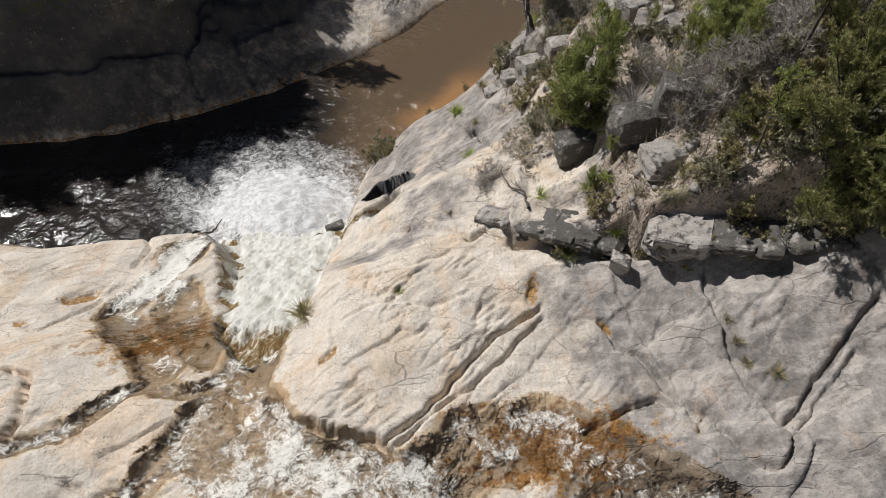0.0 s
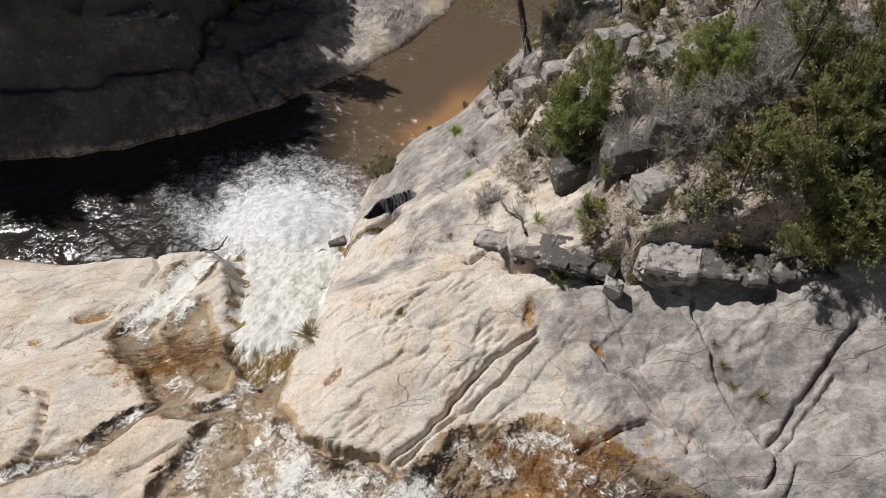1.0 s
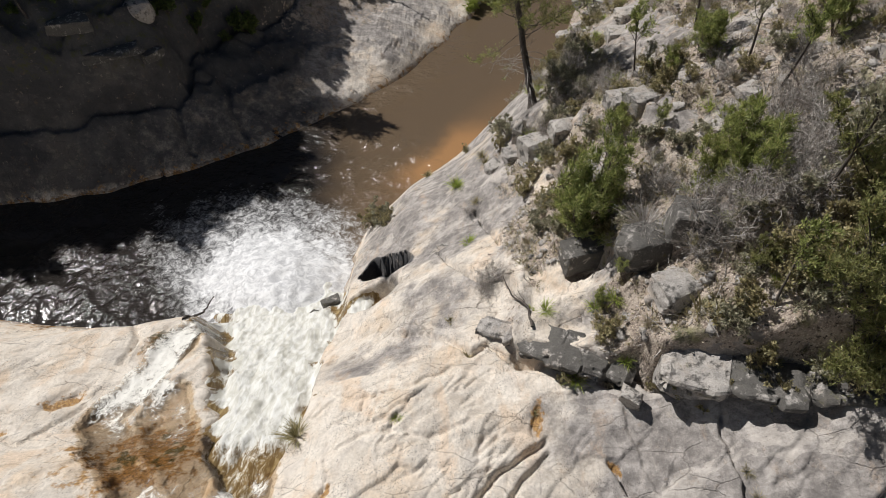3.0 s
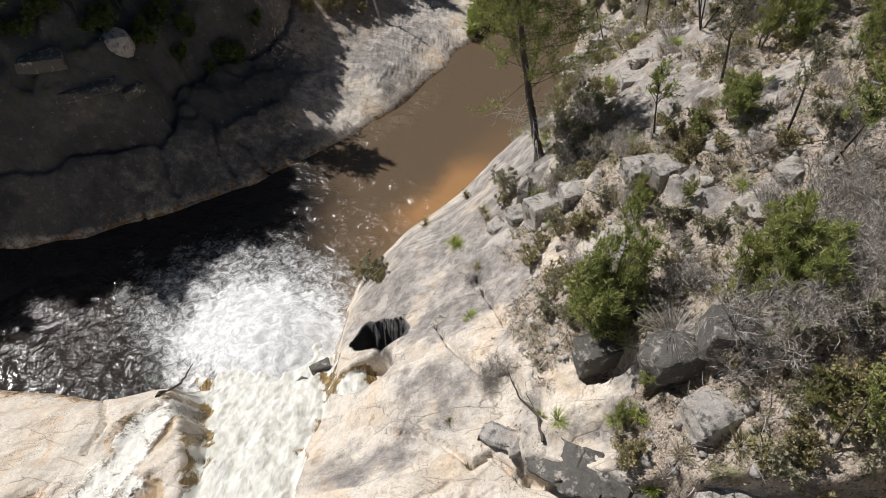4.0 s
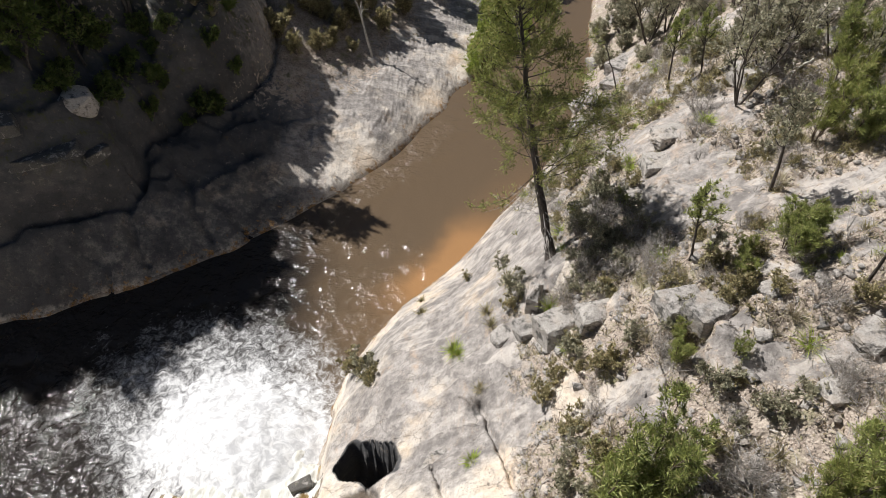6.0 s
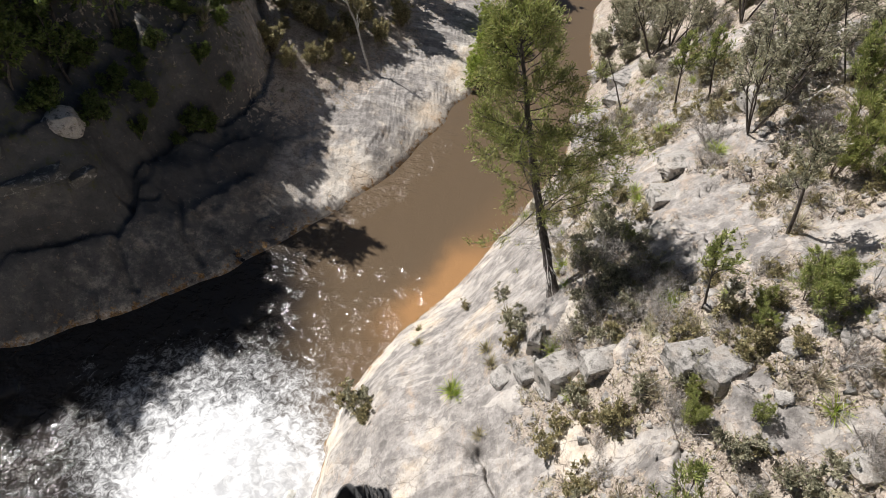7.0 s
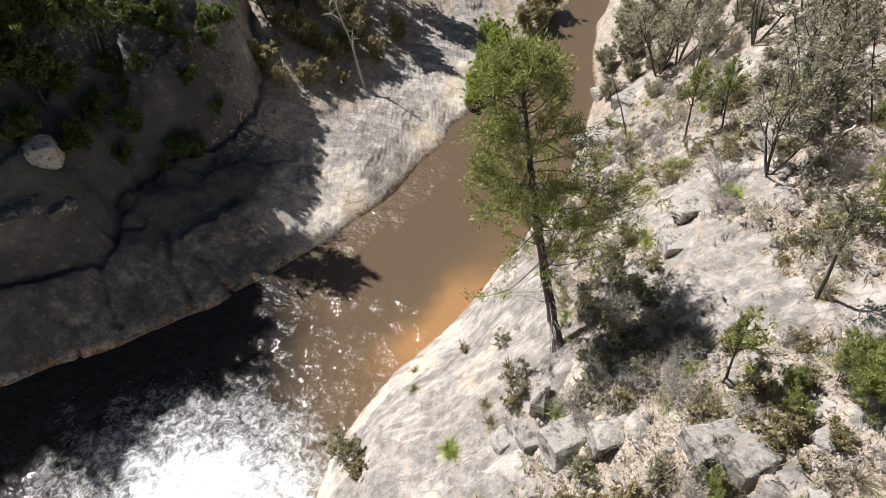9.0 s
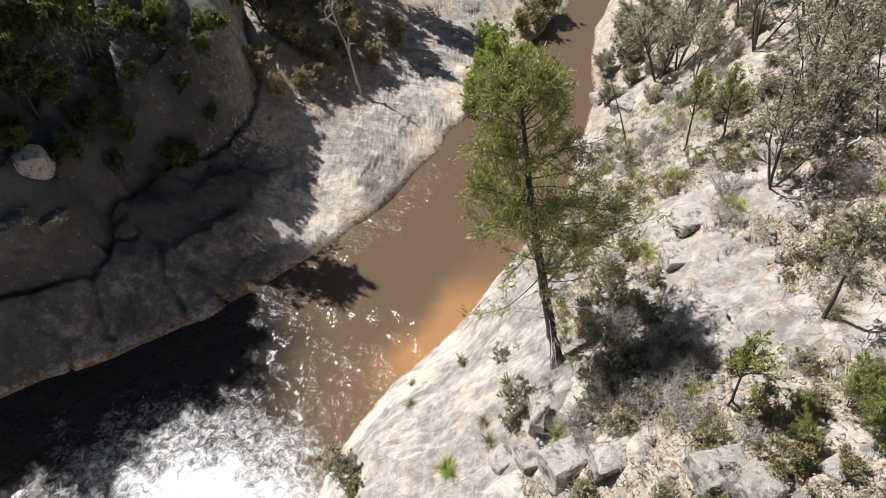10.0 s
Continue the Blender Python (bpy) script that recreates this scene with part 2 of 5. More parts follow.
FALL_WIDTH = ((0, 0.125, 0.255, 0.433, 0.563, 0.732, 1), (0.8, 2.0, 2.3, 2.6, 3.4, 4.0, 4.8))


def hollow(X, Y):
    """The dark hollow beside the fall: below 1 inside it."""
    return np.hypot(((X + 2.85) * -0.86 + (Y - 23.3) * 0.5) / 1.55, ((X + 2.85) * 0.5 + (Y - 23.3) * 0.86) / 1.0) + 0.3 * grain(X * 1.4, Y * 1.4, 61)


def mouth(X, Y):
    """The wet floor in front of the hollow: below 1 on it."""
    return np.hypot((X + 3.3) / 1.6, (Y - 20.9) / 1.25) + 0.25 * grain(X * 1.4, Y * 1.4, 62)


def fall(X, Y):
    """Where the fall runs: 1 in its middle, 0 at its edge."""
    q, k = near_line(FALL_LINE, X, Y)
    wash = 0.40 * smooth(1.0, 0.6, mouth(X, Y)) * smooth(-2.4, -3.6, X)
    return np.maximum(np.clip(1 - q / (np.interp(k, *FALL_WIDTH) * (1 + 0.35 * grain(X * 0.9, Y * 0.9, 41))), 0, 1), wash)


def streams(X, Y):
    """Depth of the stream beds."""
    wx, wy = X + 0.3 * grain(X * 0.9, Y * 0.9, 51) + 0.12 * grain(X * 3, Y * 3, 53), Y + 0.3 * grain(X * 0.9, Y * 0.9, 52) + 0.12 * grain(X * 3, Y * 3, 54)
    cut = 0 * X
    for line, wide, deep in STREAMS:
        q, k = near_line(line, wx, wy)
        cut = np.maximum(cut, deep * (1 - smooth(0.35, 1.05, q / wide)))
    return cut


def cover(X, Y):
    """Where soil and litter lie over the rock."""
    S, D = shore(RIGHT_SHORE, X, Y)
    n = layers(X / 3.2, Y / 3.2, 4, 71)
    hill = smooth(7.6, 9.6, D + 2.6 * n + 1.2 * smooth(44, 60, S)) * smooth(0.2, 1.2, Y - np.interp(X, LEDGE_X, LEDGE_Y)) * smooth(15.5, 17.5, Y - 0.25 * X + 3 * n)
    hill = np.maximum(hill, smooth(4.2, 6, X) * smooth(0.3, 0.9, Y - np.interp(X, LEDGE_X, LEDGE_Y) + n))
    bare = smooth(0.02, 0.2, layers(X / 2.6 + 3, Y / 2.6, 4, 77) + 0.55 * np.exp(-((X - 9.2) ** 2 + (Y - 30) ** 2) / 7) + 0.5 * np.exp(-((X - 9.2) ** 2 + (Y - 33.5) ** 2) / 3) - 0.08)
    S2, D2 = shore(LEFT_SHORE, X, Y)
    top = smooth(8.5, 11, -D2 + 2.5 * n) * (1 - 0.85 * smooth(50, 60, S2)) + smooth(5, 8, -D2 + 2 * n) * smooth(54, 62, S2)
    top = np.where((above_crevice(X, Y) > 0) & (X < -11.5), 0.25 * top, top)
    return np.clip(np.maximum(hill * (1 - 0.8 * bare), np.clip(top, 0, 1)), 0, 1)


def plates(X, Y, seed):
    """Broken plates on a lattice of 1: a random level for each, and how near its edge is."""
    xi, yi = np.floor(X).astype(np.int64), np.floor(Y).astype(np.int64)
    first, second, level = np.full(X.shape, 9.0), np.full(X.shape, 9.0), np.zeros(X.shape)
    for i in (-1, 0, 1):
        for j in (-1, 0, 1):
            h = ((xi + i) * 374761393 + (yi + j) * 668265263 + seed * 974711 + 40503) & 0xFFFFFFFF
            h = ((h ^ (h >> 13)) * 1274126177) & 0xFFFFFFFF
            h = h ^ (h >> 16)
            px, py = xi + i + 0.1 + 0.8 * (h & 1023) / 1023, yi + j + 0.1 + 0.8 * ((h >> 10) & 1023) / 1023
            q = np.hypot(X - px, Y - py)
            near = q < first
            second = np.where(near, first, np.minimum(second, q))
            level = np.where(near, ((h >> 20) & 1023) / 511.5 - 1, level)
            first = np.where(near, q, first)
    return level, second - first


def tread(z, step, share):
    k = z / step
    f = k - np.floor(k)
    return z + share * step * (smooth(0.3, 0.75, f) - f)


def height(X, Y, fine=True):
    X, Y = np.asarray(X, float), np.asarray(Y, float)
    z = base(X, Y) + ledge(X, Y)
    S, D = shore(RIGHT_SHORE, X, Y)
    S2, D2 = shore(LEFT_SHORE, X, Y)
    dry = smooth(-0.6, 1.5, z)
    z = z + dry * 0.28 * layers(X / 4.2, Y / 4.2, 3, 11)
    # rough ground on the hill, beds of rock in the cliff
    rough = smooth(7, 10, D) * smooth(0, 2, Y - np.interp(X, LEDGE_X, LEDGE_Y)) * smooth(-12, -6, X)
    z = z + rough * (0.55 * layers(X / 2.3, Y / 2.3, 3, 21) + 0.18 * layers(X / 0.6, Y / 0.6, 2, 25))
    z = z + rough * (tread(z + 0.3 * X - 0.2 * Y, 0.8, 0.45 * smooth(-0.2, 0.3, grain(X / 3, Y / 3, 27))) - (z + 0.3 * X - 0.2 * Y))
    cliff = smooth(2.5, 4.5, -D2) * (1 - smooth(54, 62, S2))
    z = z + cliff * (0.8 * layers(X / 2.7, Y / 2.7, 3, 23) + 0.12 * layers(X / 0.5, Y / 0.5, 2, 24))
    z = np.where(cliff > 0, z + cliff * (tread(z + 0.25 * X, 0.95, 0.15 + 0.6 * smooth(-18.2, -19.6, X)) - (z + 0.25 * X)), z)
    level, edge = plates((X + Y) / 6.5 + 0.3 * grain(X / 2, Y / 2, 33), (Y - X) / 2.6 + 0.3 * grain(X / 2, Y / 2, 34), 35)
    z = z + cliff * 0.22 * level
    u = above_crevice(X, Y)
    rise = np.interp(u, (0.0, 0.25, 0.8, 1.6, 3.2, 6, 10, 20), (0, 1.3, 2.8, 3.6, 4.5, 7.6, 10.0, 11.0))
    z = z + smooth(-11, -12.2, X) * smooth(66, 58, Y) * (rise - 0.6 * np.exp(-((u + 0.12) / 0.22) ** 2))
    level, edge = plates(X / 1.25 + 0.3 * grain(X * 1.5, Y * 1.5, 36), Y / 0.95 + 0.3 * grain(X * 1.5, Y * 1.5, 37), 38)
    z = z + rough * smooth(-0.05, 0.2, grain(X / 2.8, Y / 2.8, 39)) * (0.24 * level - 0.16 * (1 - smooth(0.0, 0.09, edge)))
    z = z + 1.5 * (1 - smooth(1.9, 3.0, np.hypot(X + 15.9, Y - 50.4) + 0.5 * grain(X, Y, 45)))
    # streams, joints, hollows
    z = z - streams(X, Y)
    near = (X > -15) & (X < -1) & (Y > 10) & (Y < 28)
    if near.any():
        z, nx, ny = z.copy(), X[near], Y[near]
        zn = z[near]
        q, k = near_line(FALL_LINE, nx, ny)
        ramp = np.interp(k, (0, 0.125, 0.255, 0.433, 0.563, 0.732, 1), (7.4, 6.5, 5.4, 4.0, 2.8, 1.3, -0.5))
        zn = zn + (np.minimum(zn, ramp) - zn) * smooth(0.0, 0.3, 1 - q / np.interp(k, *FALL_WIDTH))
        q = mouth(nx, ny)
        z[near] = np.minimum(zn, 3.9 + (zn - 3.9) * smooth(0.7, 1.0, q))
    z = z - 0.35 * smooth(0, 0.5, fall(X, Y)) * smooth(0, 1, z)
    q = hollow(X, Y)
    z = np.where(q < 1.2, np.minimum(z, 0.6 + (z - 0.6) * smooth(0.88, 0.96, q)), z)
    box = (X > 3) & (X < 10) & (Y > 14) & (Y < 28)
    if box.any():
        z, bx, by, cut = z.copy(), X[box], Y[box], 0.0
        for cx, cy, a, b, turn, deep in GAPS:
            q = np.hypot(((bx - cx) * math.cos(turn) + (by - cy) * math.sin(turn)) / a, ((by - cy) * math.cos(turn) - (bx - cx) * math.sin(turn)) / b) + 0.3 * grain(bx * 2, by * 2, 49)
            cut = np.maximum(cut, deep * (1 - smooth(0.75, 1.1, q)))
        z[box] -= cut
    if not fine:
        return z
    # grain of the slabs: long ribs along the dip, small dents
    u, v = 0.74 * X + 0.68 * Y, -0.68 * X + 0.74 * Y
    slab = (1 - 0.6 * rough) * dry
    ribs = np.abs(layers(u / 3.5, v / 0.75, 3, 81))
    z = z - slab * 0.09 * (1 - smooth(0, 0.10, ribs)) * smooth(-0.1, 0.2, grain(X / 2.4, Y / 2.4, 83))
    wu, wv = u + 0.25 * grain(X * 1.3, Y * 1.3, 86), v + 0.2 * grain(X * 1.3, Y * 1.3, 87)
    level, edge = plates(wu / 2.3, wv / 0.95, 84)
    z = z + slab * smooth(-0.15, 0.15, grain(X / 3.3, Y / 3.3, 89)) * (0.075 * level - 0.05 * (1 - smooth(0.0, 0.06, edge)))
    level, edge = plates(wu / 0.8, wv / 0.45, 90)
    z = z + slab * smooth(0.0, 0.3, grain(X / 1.9, Y / 1.9, 95)) * 0.045 * level
    z = z + slab * (0.07 * layers(X / 1.1, Y / 1.1, 3, 85) + 0.006 * grain(X / 0.14, Y / 0.14, 88))
    jx, jy = X + 0.12 * grain(X * 1.7, Y * 1.7, 91) + 0.05 * grain(X * 6, Y * 6, 93), Y + 0.12 * grain(X * 1.7, Y * 1.7, 92) + 0.05 * grain(X * 6, Y * 6, 94)
    box = (X > -18) & (X < 13) & (Y > 3) & (Y < 26)
    if box.any():
        jx, jy, cut = jx[box], jy[box], np.zeros(int(box.sum()))
        for line, wide, deep in JOINTS:
            q, k = near_line(line, jx, jy)
            w = 0.78 * wide * (0.55 + 0.9 * (0.5 + grain(jx * 1.3, jy * 1.3, 97)))
            w = np.maximum(w, 0.075)
            cut = np.maximum(cut, 1.15 * deep * np.exp(-(q / w) ** 2))
        for cx, cy, a, b, turn, deep in HOLLOWS:
            q = np.hypot(((jx - cx) * math.cos(turn) + (jy - cy) * math.sin(turn)) / a, ((jy - cy) * math.cos(turn) - (jx - cx) * math.sin(turn)) / b)
            cut = np.maximum(cut, deep * (1 - smooth(0.7, 1.15, q)))
        z = z.copy()
        z[box] -= cut
    box = (X > -24) & (X < -9) & (Y > 34) & (Y < 45)
    if box.any():
        z, cut = z.copy(), 0.0
        jx, jy = X[box] + 0.3 * grain(X[box], Y[box], 98), Y[box] + 0.3 * grain(X[box], Y[box], 99)
        for line, wide, deep in LEFT_JOINTS:
            q, k = near_line(line, jx, jy)
            cut = np.maximum(cut, deep * np.exp(-(q / wide) ** 2))
        z[box] -= cut
    return z


def at(x, y):
    return float(height(np.array([x], float), np.array([y], float))[0])

# ---- materials ----
class Nodes:
    """A node material under construction."""

    def __init__(self, name):
        self.material = bpy.data.materials.new(name)
        self.material.use_nodes = True
        self.tree = self.material.node_tree
        self.shader = self.tree.nodes["Principled BSDF"]
        self.output = self.tree.nodes["Material Output"]

    def add(self, kind, **values):
        node = self.tree.nodes.new("ShaderNode" + kind)
        for key, value in values.items():
            setattr(node, key, value)
        return node

    def put(self, socket, value):
        if isinstance(value, bpy.types.NodeSocket):
            self.tree.links.new(value, socket)
        elif isinstance(value, (tuple, list)) and socket.type == "RGBA":
            socket.default_value = (*value[:3], 1)
        else:
            socket.default_value = value

    def place(self, scale=(1, 1, 1), turn=(0, 0, 0), own=False):
        source = self.add("TexCoord").outputs["Object"] if own else self.add("NewGeometry").outputs["Position"]
        m = self.add("Mapping")
        self.put(m.inputs["Vector"], source)
        m.inputs["Scale"].default_value, m.inputs["Rotation"].default_value = scale, turn
        return m.outputs[0]

    def noise(self, size, detail=4, rough=0.55, where=None, warp=0.0):
        n = self.add("TexNoise")
        self.put(n.inputs["Vector"], where or self.place())
        n.inputs["Scale"].default_value, n.inputs["Detail"].default_value = 1 / size, detail
        n.inputs["Roughness"].default_value, n.inputs["Distortion"].default_value = rough, warp
        return n.outputs["Fac"]

    def cells(self, size, where=None, feature="F1"):
        n = self.add("TexVoronoi", feature=feature)
        self.put(n.inputs["Vector"], where or self.place())
        n.inputs["Scale"].default_value = 1 / size
        return n.outputs["Distance"]

    def span(self, value, low, high, a=0.0, b=1.0):
        n = self.add("MapRange", interpolation_type="SMOOTHSTEP")
        self.put(n.inputs[0], value)
        for i, v in enumerate((low, high, a, b)):
            n.inputs[i + 1].default_value = v
        return n.outputs[0]

    def sum(self, operation, a, b):
        n = self.add("Math", operation=operation)
        self.put(n.inputs[0], a), self.put(n.inputs[1], b)
        return n.outputs[0]

    def mix(self, share, a, b, blend="MIX"):
        n = self.add("Mix", data_type="RGBA", blend_type=blend)
        self.put(n.inputs["Factor"], share)
        self.put(n.inputs[6], a), self.put(n.inputs[7], b)
        return n.outputs[2]

    def mask(self, name):
        return self.add("Attribute", attribute_name=name).outputs["Fac"]

    def bump(self, high, strength=0.5, distance=0.05, under=None):
        n = self.add("Bump")
        self.put(n.inputs["Height"], high)
        n.inputs["Strength"].default_value, n.inputs["Distance"].default_value = strength, distance
        if under is not None:
            self.put(n.inputs["Normal"], under)
        return n.outputs[0]

    def finish(self, colour, rough=0.8, normal=None, **others):
        self.put(self.shader.inputs["Base Color"], colour)
        self.put(self.shader.inputs["Roughness"], rough)
        if normal is not None:
            self.put(self.shader.inputs["Normal"], normal)
        for key, value in others.items():
            self.put(self.shader.inputs[key.replace("_", " ")], value)
        return self.material


def ground_material():
    n = Nodes("rock_and_soil")
    warm, soil, rust, wet, moss_shade = (n.mask(k) for k in ("warm", "soil", "rust", "wet", "moss_shade"))
    big, mid, small = n.noise(3.4, 7, 0.65), n.noise(0.6, 9, 0.72), n.noise(0.09, 4, 0.65)
    streak = n.noise(0.5, 8, 0.7, n.place((2.2, 0.5, 1), (0, 0, radians(-42))), 0.6)
    # the rock: cream to grey, with rain streaks and dark lichen
    cream = n.mix(n.span(mid, 0.3, 0.7), (0.64, 0.565, 0.475), (0.77, 0.71, 0.625))
    cream = n.mix(n.span(big, 0.52, 0.68, 0, 0.5), cream, (0.66, 0.49, 0.32))
    grey = n.mix(n.span(mid, 0.36, 0.64), (0.215, 0.197, 0.183), (0.45, 0.415, 0.385))
    tone = n.sum("ADD", warm, n.span(big, 0.3, 0.7, -0.35, 0.35))
    rock = n.mix(n.span(tone, 0.3, 0.7), grey, cream)
    blush = n.noise(1.9, 5, 0.6, n.place((1.3, 0.7, 1), (0, 0, radians(-42))), 0.8)
    rock = n.mix(n.sum("MULTIPLY", n.span(blush, 0.50, 0.66, 0, 0.55), n.span(tone, 0.3, 0.8)), rock, (0.70, 0.52, 0.36))
    rock = n.mix(n.sum("MULTIPLY", n.span(blush, 0.34, 0.46, 0.5, 0), n.span(tone, 0.3, 0.8)), rock, (0.50, 0.455, 0.41))
    tint = n.noise(1.5, 9, 0.7, n.place((1.5, 0.8, 1), (0, 0, radians(-42))), 0.5)
    rock = n.mix(n.span(tint, 0.55, 0.70, 0, 0.4), rock, (0.56, 0.39, 0.25))
    rock = n.mix(n.span(tint, 0.30, 0.44, 0.3, 0), rock, (0.27, 0.25, 0.24))
    rock = n.mix(n.sum("MULTIPLY", n.span(streak, 0.54, 0.68, 0, 0.45), n.span(tone, 0.5, 1.1, 1.0, 0.35)), rock, (0.20, 0.18, 0.17))
    rock = n.mix(n.span(streak, 0.28, 0.42, 0.32, 0), rock, (0.68, 0.62, 0.54))
    specks = n.sum("MULTIPLY", n.span(n.noise(0.06, 4, 0.75), 0.53, 0.64), n.span(n.noise(0.9, 5, 0.65), 0.45, 0.6))
    rock = n.mix(n.sum("MULTIPLY", specks, 0.75), rock, (0.12, 0.11, 0.10))
    rock = n.mix(n.span(small, 0.35, 0.65, 0.22, 0), rock, (0.25, 0.22, 0.20), "MULTIPLY")
    # hairline joints and pits
    way = n.place((0.45, 1.25, 0.8), (0, 0, radians(-43)))
    bent = n.add("VectorMath", operation="ADD")
    swirl = n.add("TexNoise")
    n.put(swirl.inputs["Vector"], way)
    swirl.inputs["Scale"].default_value, swirl.inputs["Detail"].default_value = 1.6, 4
    soft = n.add("VectorMath", operation="SCALE")
    n.put(soft.inputs[0], swirl.outputs["Color"])
    soft.inputs["Scale"].default_value = 0.45
    n.put(bent.inputs[0], way), n.put(bent.inputs[1], soft.outputs[0])
    joint = n.add("TexVoronoi", feature="DISTANCE_TO_EDGE")
    n.put(joint.inputs["Vector"], bent.outputs[0])
    joint.inputs["Scale"].default_value = 0.75
    plate, chip = n.add("TexVoronoi"), n.add("TexVoronoi")
    n.put(plate.inputs["Vector"], bent.outputs[0]), n.put(chip.inputs["Vector"], bent.outputs[0])
    plate.inputs["Scale"].default_value, chip.inputs["Scale"].default_value = 1.1, 3.6
    split = [n.add("SeparateColor"), n.add("SeparateColor")]
    n.put(split[0].inputs[0], plate.outputs["Color"]), n.put(split[1].inputs[0], chip.outputs["Color"])
    facet = n.sum("ADD", n.sum("MULTIPLY", split[0].outputs[0], 0.65), n.sum("MULTIPLY", split[1].outputs[0], 0.35))
    rock = n.mix(n.sum("MULTIPLY", n.span(facet, 0.2, 0.55, 0.34, 0), n.span(tone, 0.5, 1.1, 1.0, 0.4)), rock, (0.42, 0.40, 0.385), "MULTIPLY")
    rock = n.mix(n.span(facet, 0.6, 0.85, 0, 0.30), rock, (0.66, 0.60, 0.53))
    line = n.sum("MULTIPLY", n.span(joint.outputs["Distance"], 0.0, 0.018, 1, 0), n.span(n.noise(1.7, 3, 0.5), 0.46, 0.58))
    rock = n.mix(n.sum("MULTIPLY", line, 0.42), rock, (0.07, 0.06, 0.05))
    # finer joints that break the slabs up in places
    thin = n.add("TexVoronoi", feature="DISTANCE_TO_EDGE")
    n.put(thin.inputs["Vector"], bent.outputs[0])
    thin.inputs["Scale"].default_value = 2.1
    hair = n.sum("MULTIPLY", n.span(thin.outputs["Distance"], 0.0, 0.02, 1, 0), n.span(n.noise(1.1, 4, 0.6, n.place((0.7, 1.5, 1), (0, 0, radians(-43)))), 0.54, 0.62))
    rock = n.mix(n.sum("MULTIPLY", hair, 0.24), rock, (0.06, 0.05, 0.042))
    pits = n.span(n.noise(0.16, 5, 0.75, n.place((1.6, 0.7, 1), (0, 0, radians(-43)))), 0.60, 0.70, 0, 0.7)
    rock = n.mix(pits, rock, (0.16, 0.14, 0.125))
    # shade of the left cliff and the hollow, put into the rock colour
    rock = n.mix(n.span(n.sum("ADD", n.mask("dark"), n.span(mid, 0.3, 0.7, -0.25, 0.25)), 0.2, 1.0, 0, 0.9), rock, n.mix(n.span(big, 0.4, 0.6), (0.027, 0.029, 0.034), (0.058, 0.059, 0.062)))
    # soil with bark, straw and dead leaves
    bits = n.cells(0.07, n.place((1, 1, 0.4)))
    litter = n.mix(n.span(mid, 0.35, 0.65), (0.23, 0.18, 0.145), (0.46, 0.39, 0.325))
    litter = n.mix(n.span(n.noise(0.05, 4, 0.7), 0.5, 0.62), litter, (0.52, 0.45, 0.37))
    litter = n.mix(n.span(n.noise(0.12, 4, 0.7), 0.54, 0.64, 0, 0.9), litter, (0.055, 0.042, 0.034))
    litter = n.mix(n.span(n.noise(1.1, 4, 0.6), 0.56, 0.7, 0, 0.7), litter, (0.16, 0.16, 0.06))
    edge = n.sum("ADD", soil, n.span(n.noise(0.35, 5, 0.65), 0.3, 0.7, -0.5, 0.5))
    colour = n.mix(n.span(edge, 0.4, 0.62), rock, litter)
    # iron stain, algae (with the cliff's painted shade) and wet rock near the water
    stain = n.sum("ADD", rust, n.span(n.noise(0.45, 5, 0.65), 0.3, 0.7, -0.45, 0.45))
    colour = n.mix(n.span(stain, 0.35, 0.75, 0, 0.95), colour, n.mix(n.span(small, 0.35, 0.65), (0.19, 0.10, 0.034), (0.46, 0.265, 0.09)))
    colour = n.mix(n.span(n.sum("ADD", moss_shade, n.span(mid, 0.3, 0.7, -0.4, 0.4)), 0.45, 0.8, 0, 0.85), colour, (0.07, 0.075, 0.025))
    damp = n.span(n.sum("ADD", wet, n.span(mid, 0.3, 0.7, -0.3, 0.3)), 0.35, 0.65)
    colour = n.mix(n.sum("MULTIPLY", damp, 0.5), colour, (0.30, 0.265, 0.23), "MULTIPLY")
    relief = n.bump(n.noise(0.6, 9, 0.68), 0.8, 0.14)
    relief = n.bump(small, 0.35, 0.02, relief)
    relief = n.bump(facet, 0.5, 0.10, relief)
    relief = n.bump(n.sum("SUBTRACT", 1.0, line), 0.5, 0.04, relief)
    relief = n.bump(n.sum("MULTIPLY", bits, soil), 0.6, 0.05, relief)
    return n.finish(colour, n.span(damp, 0, 1, 0.86, 0.22), relief)


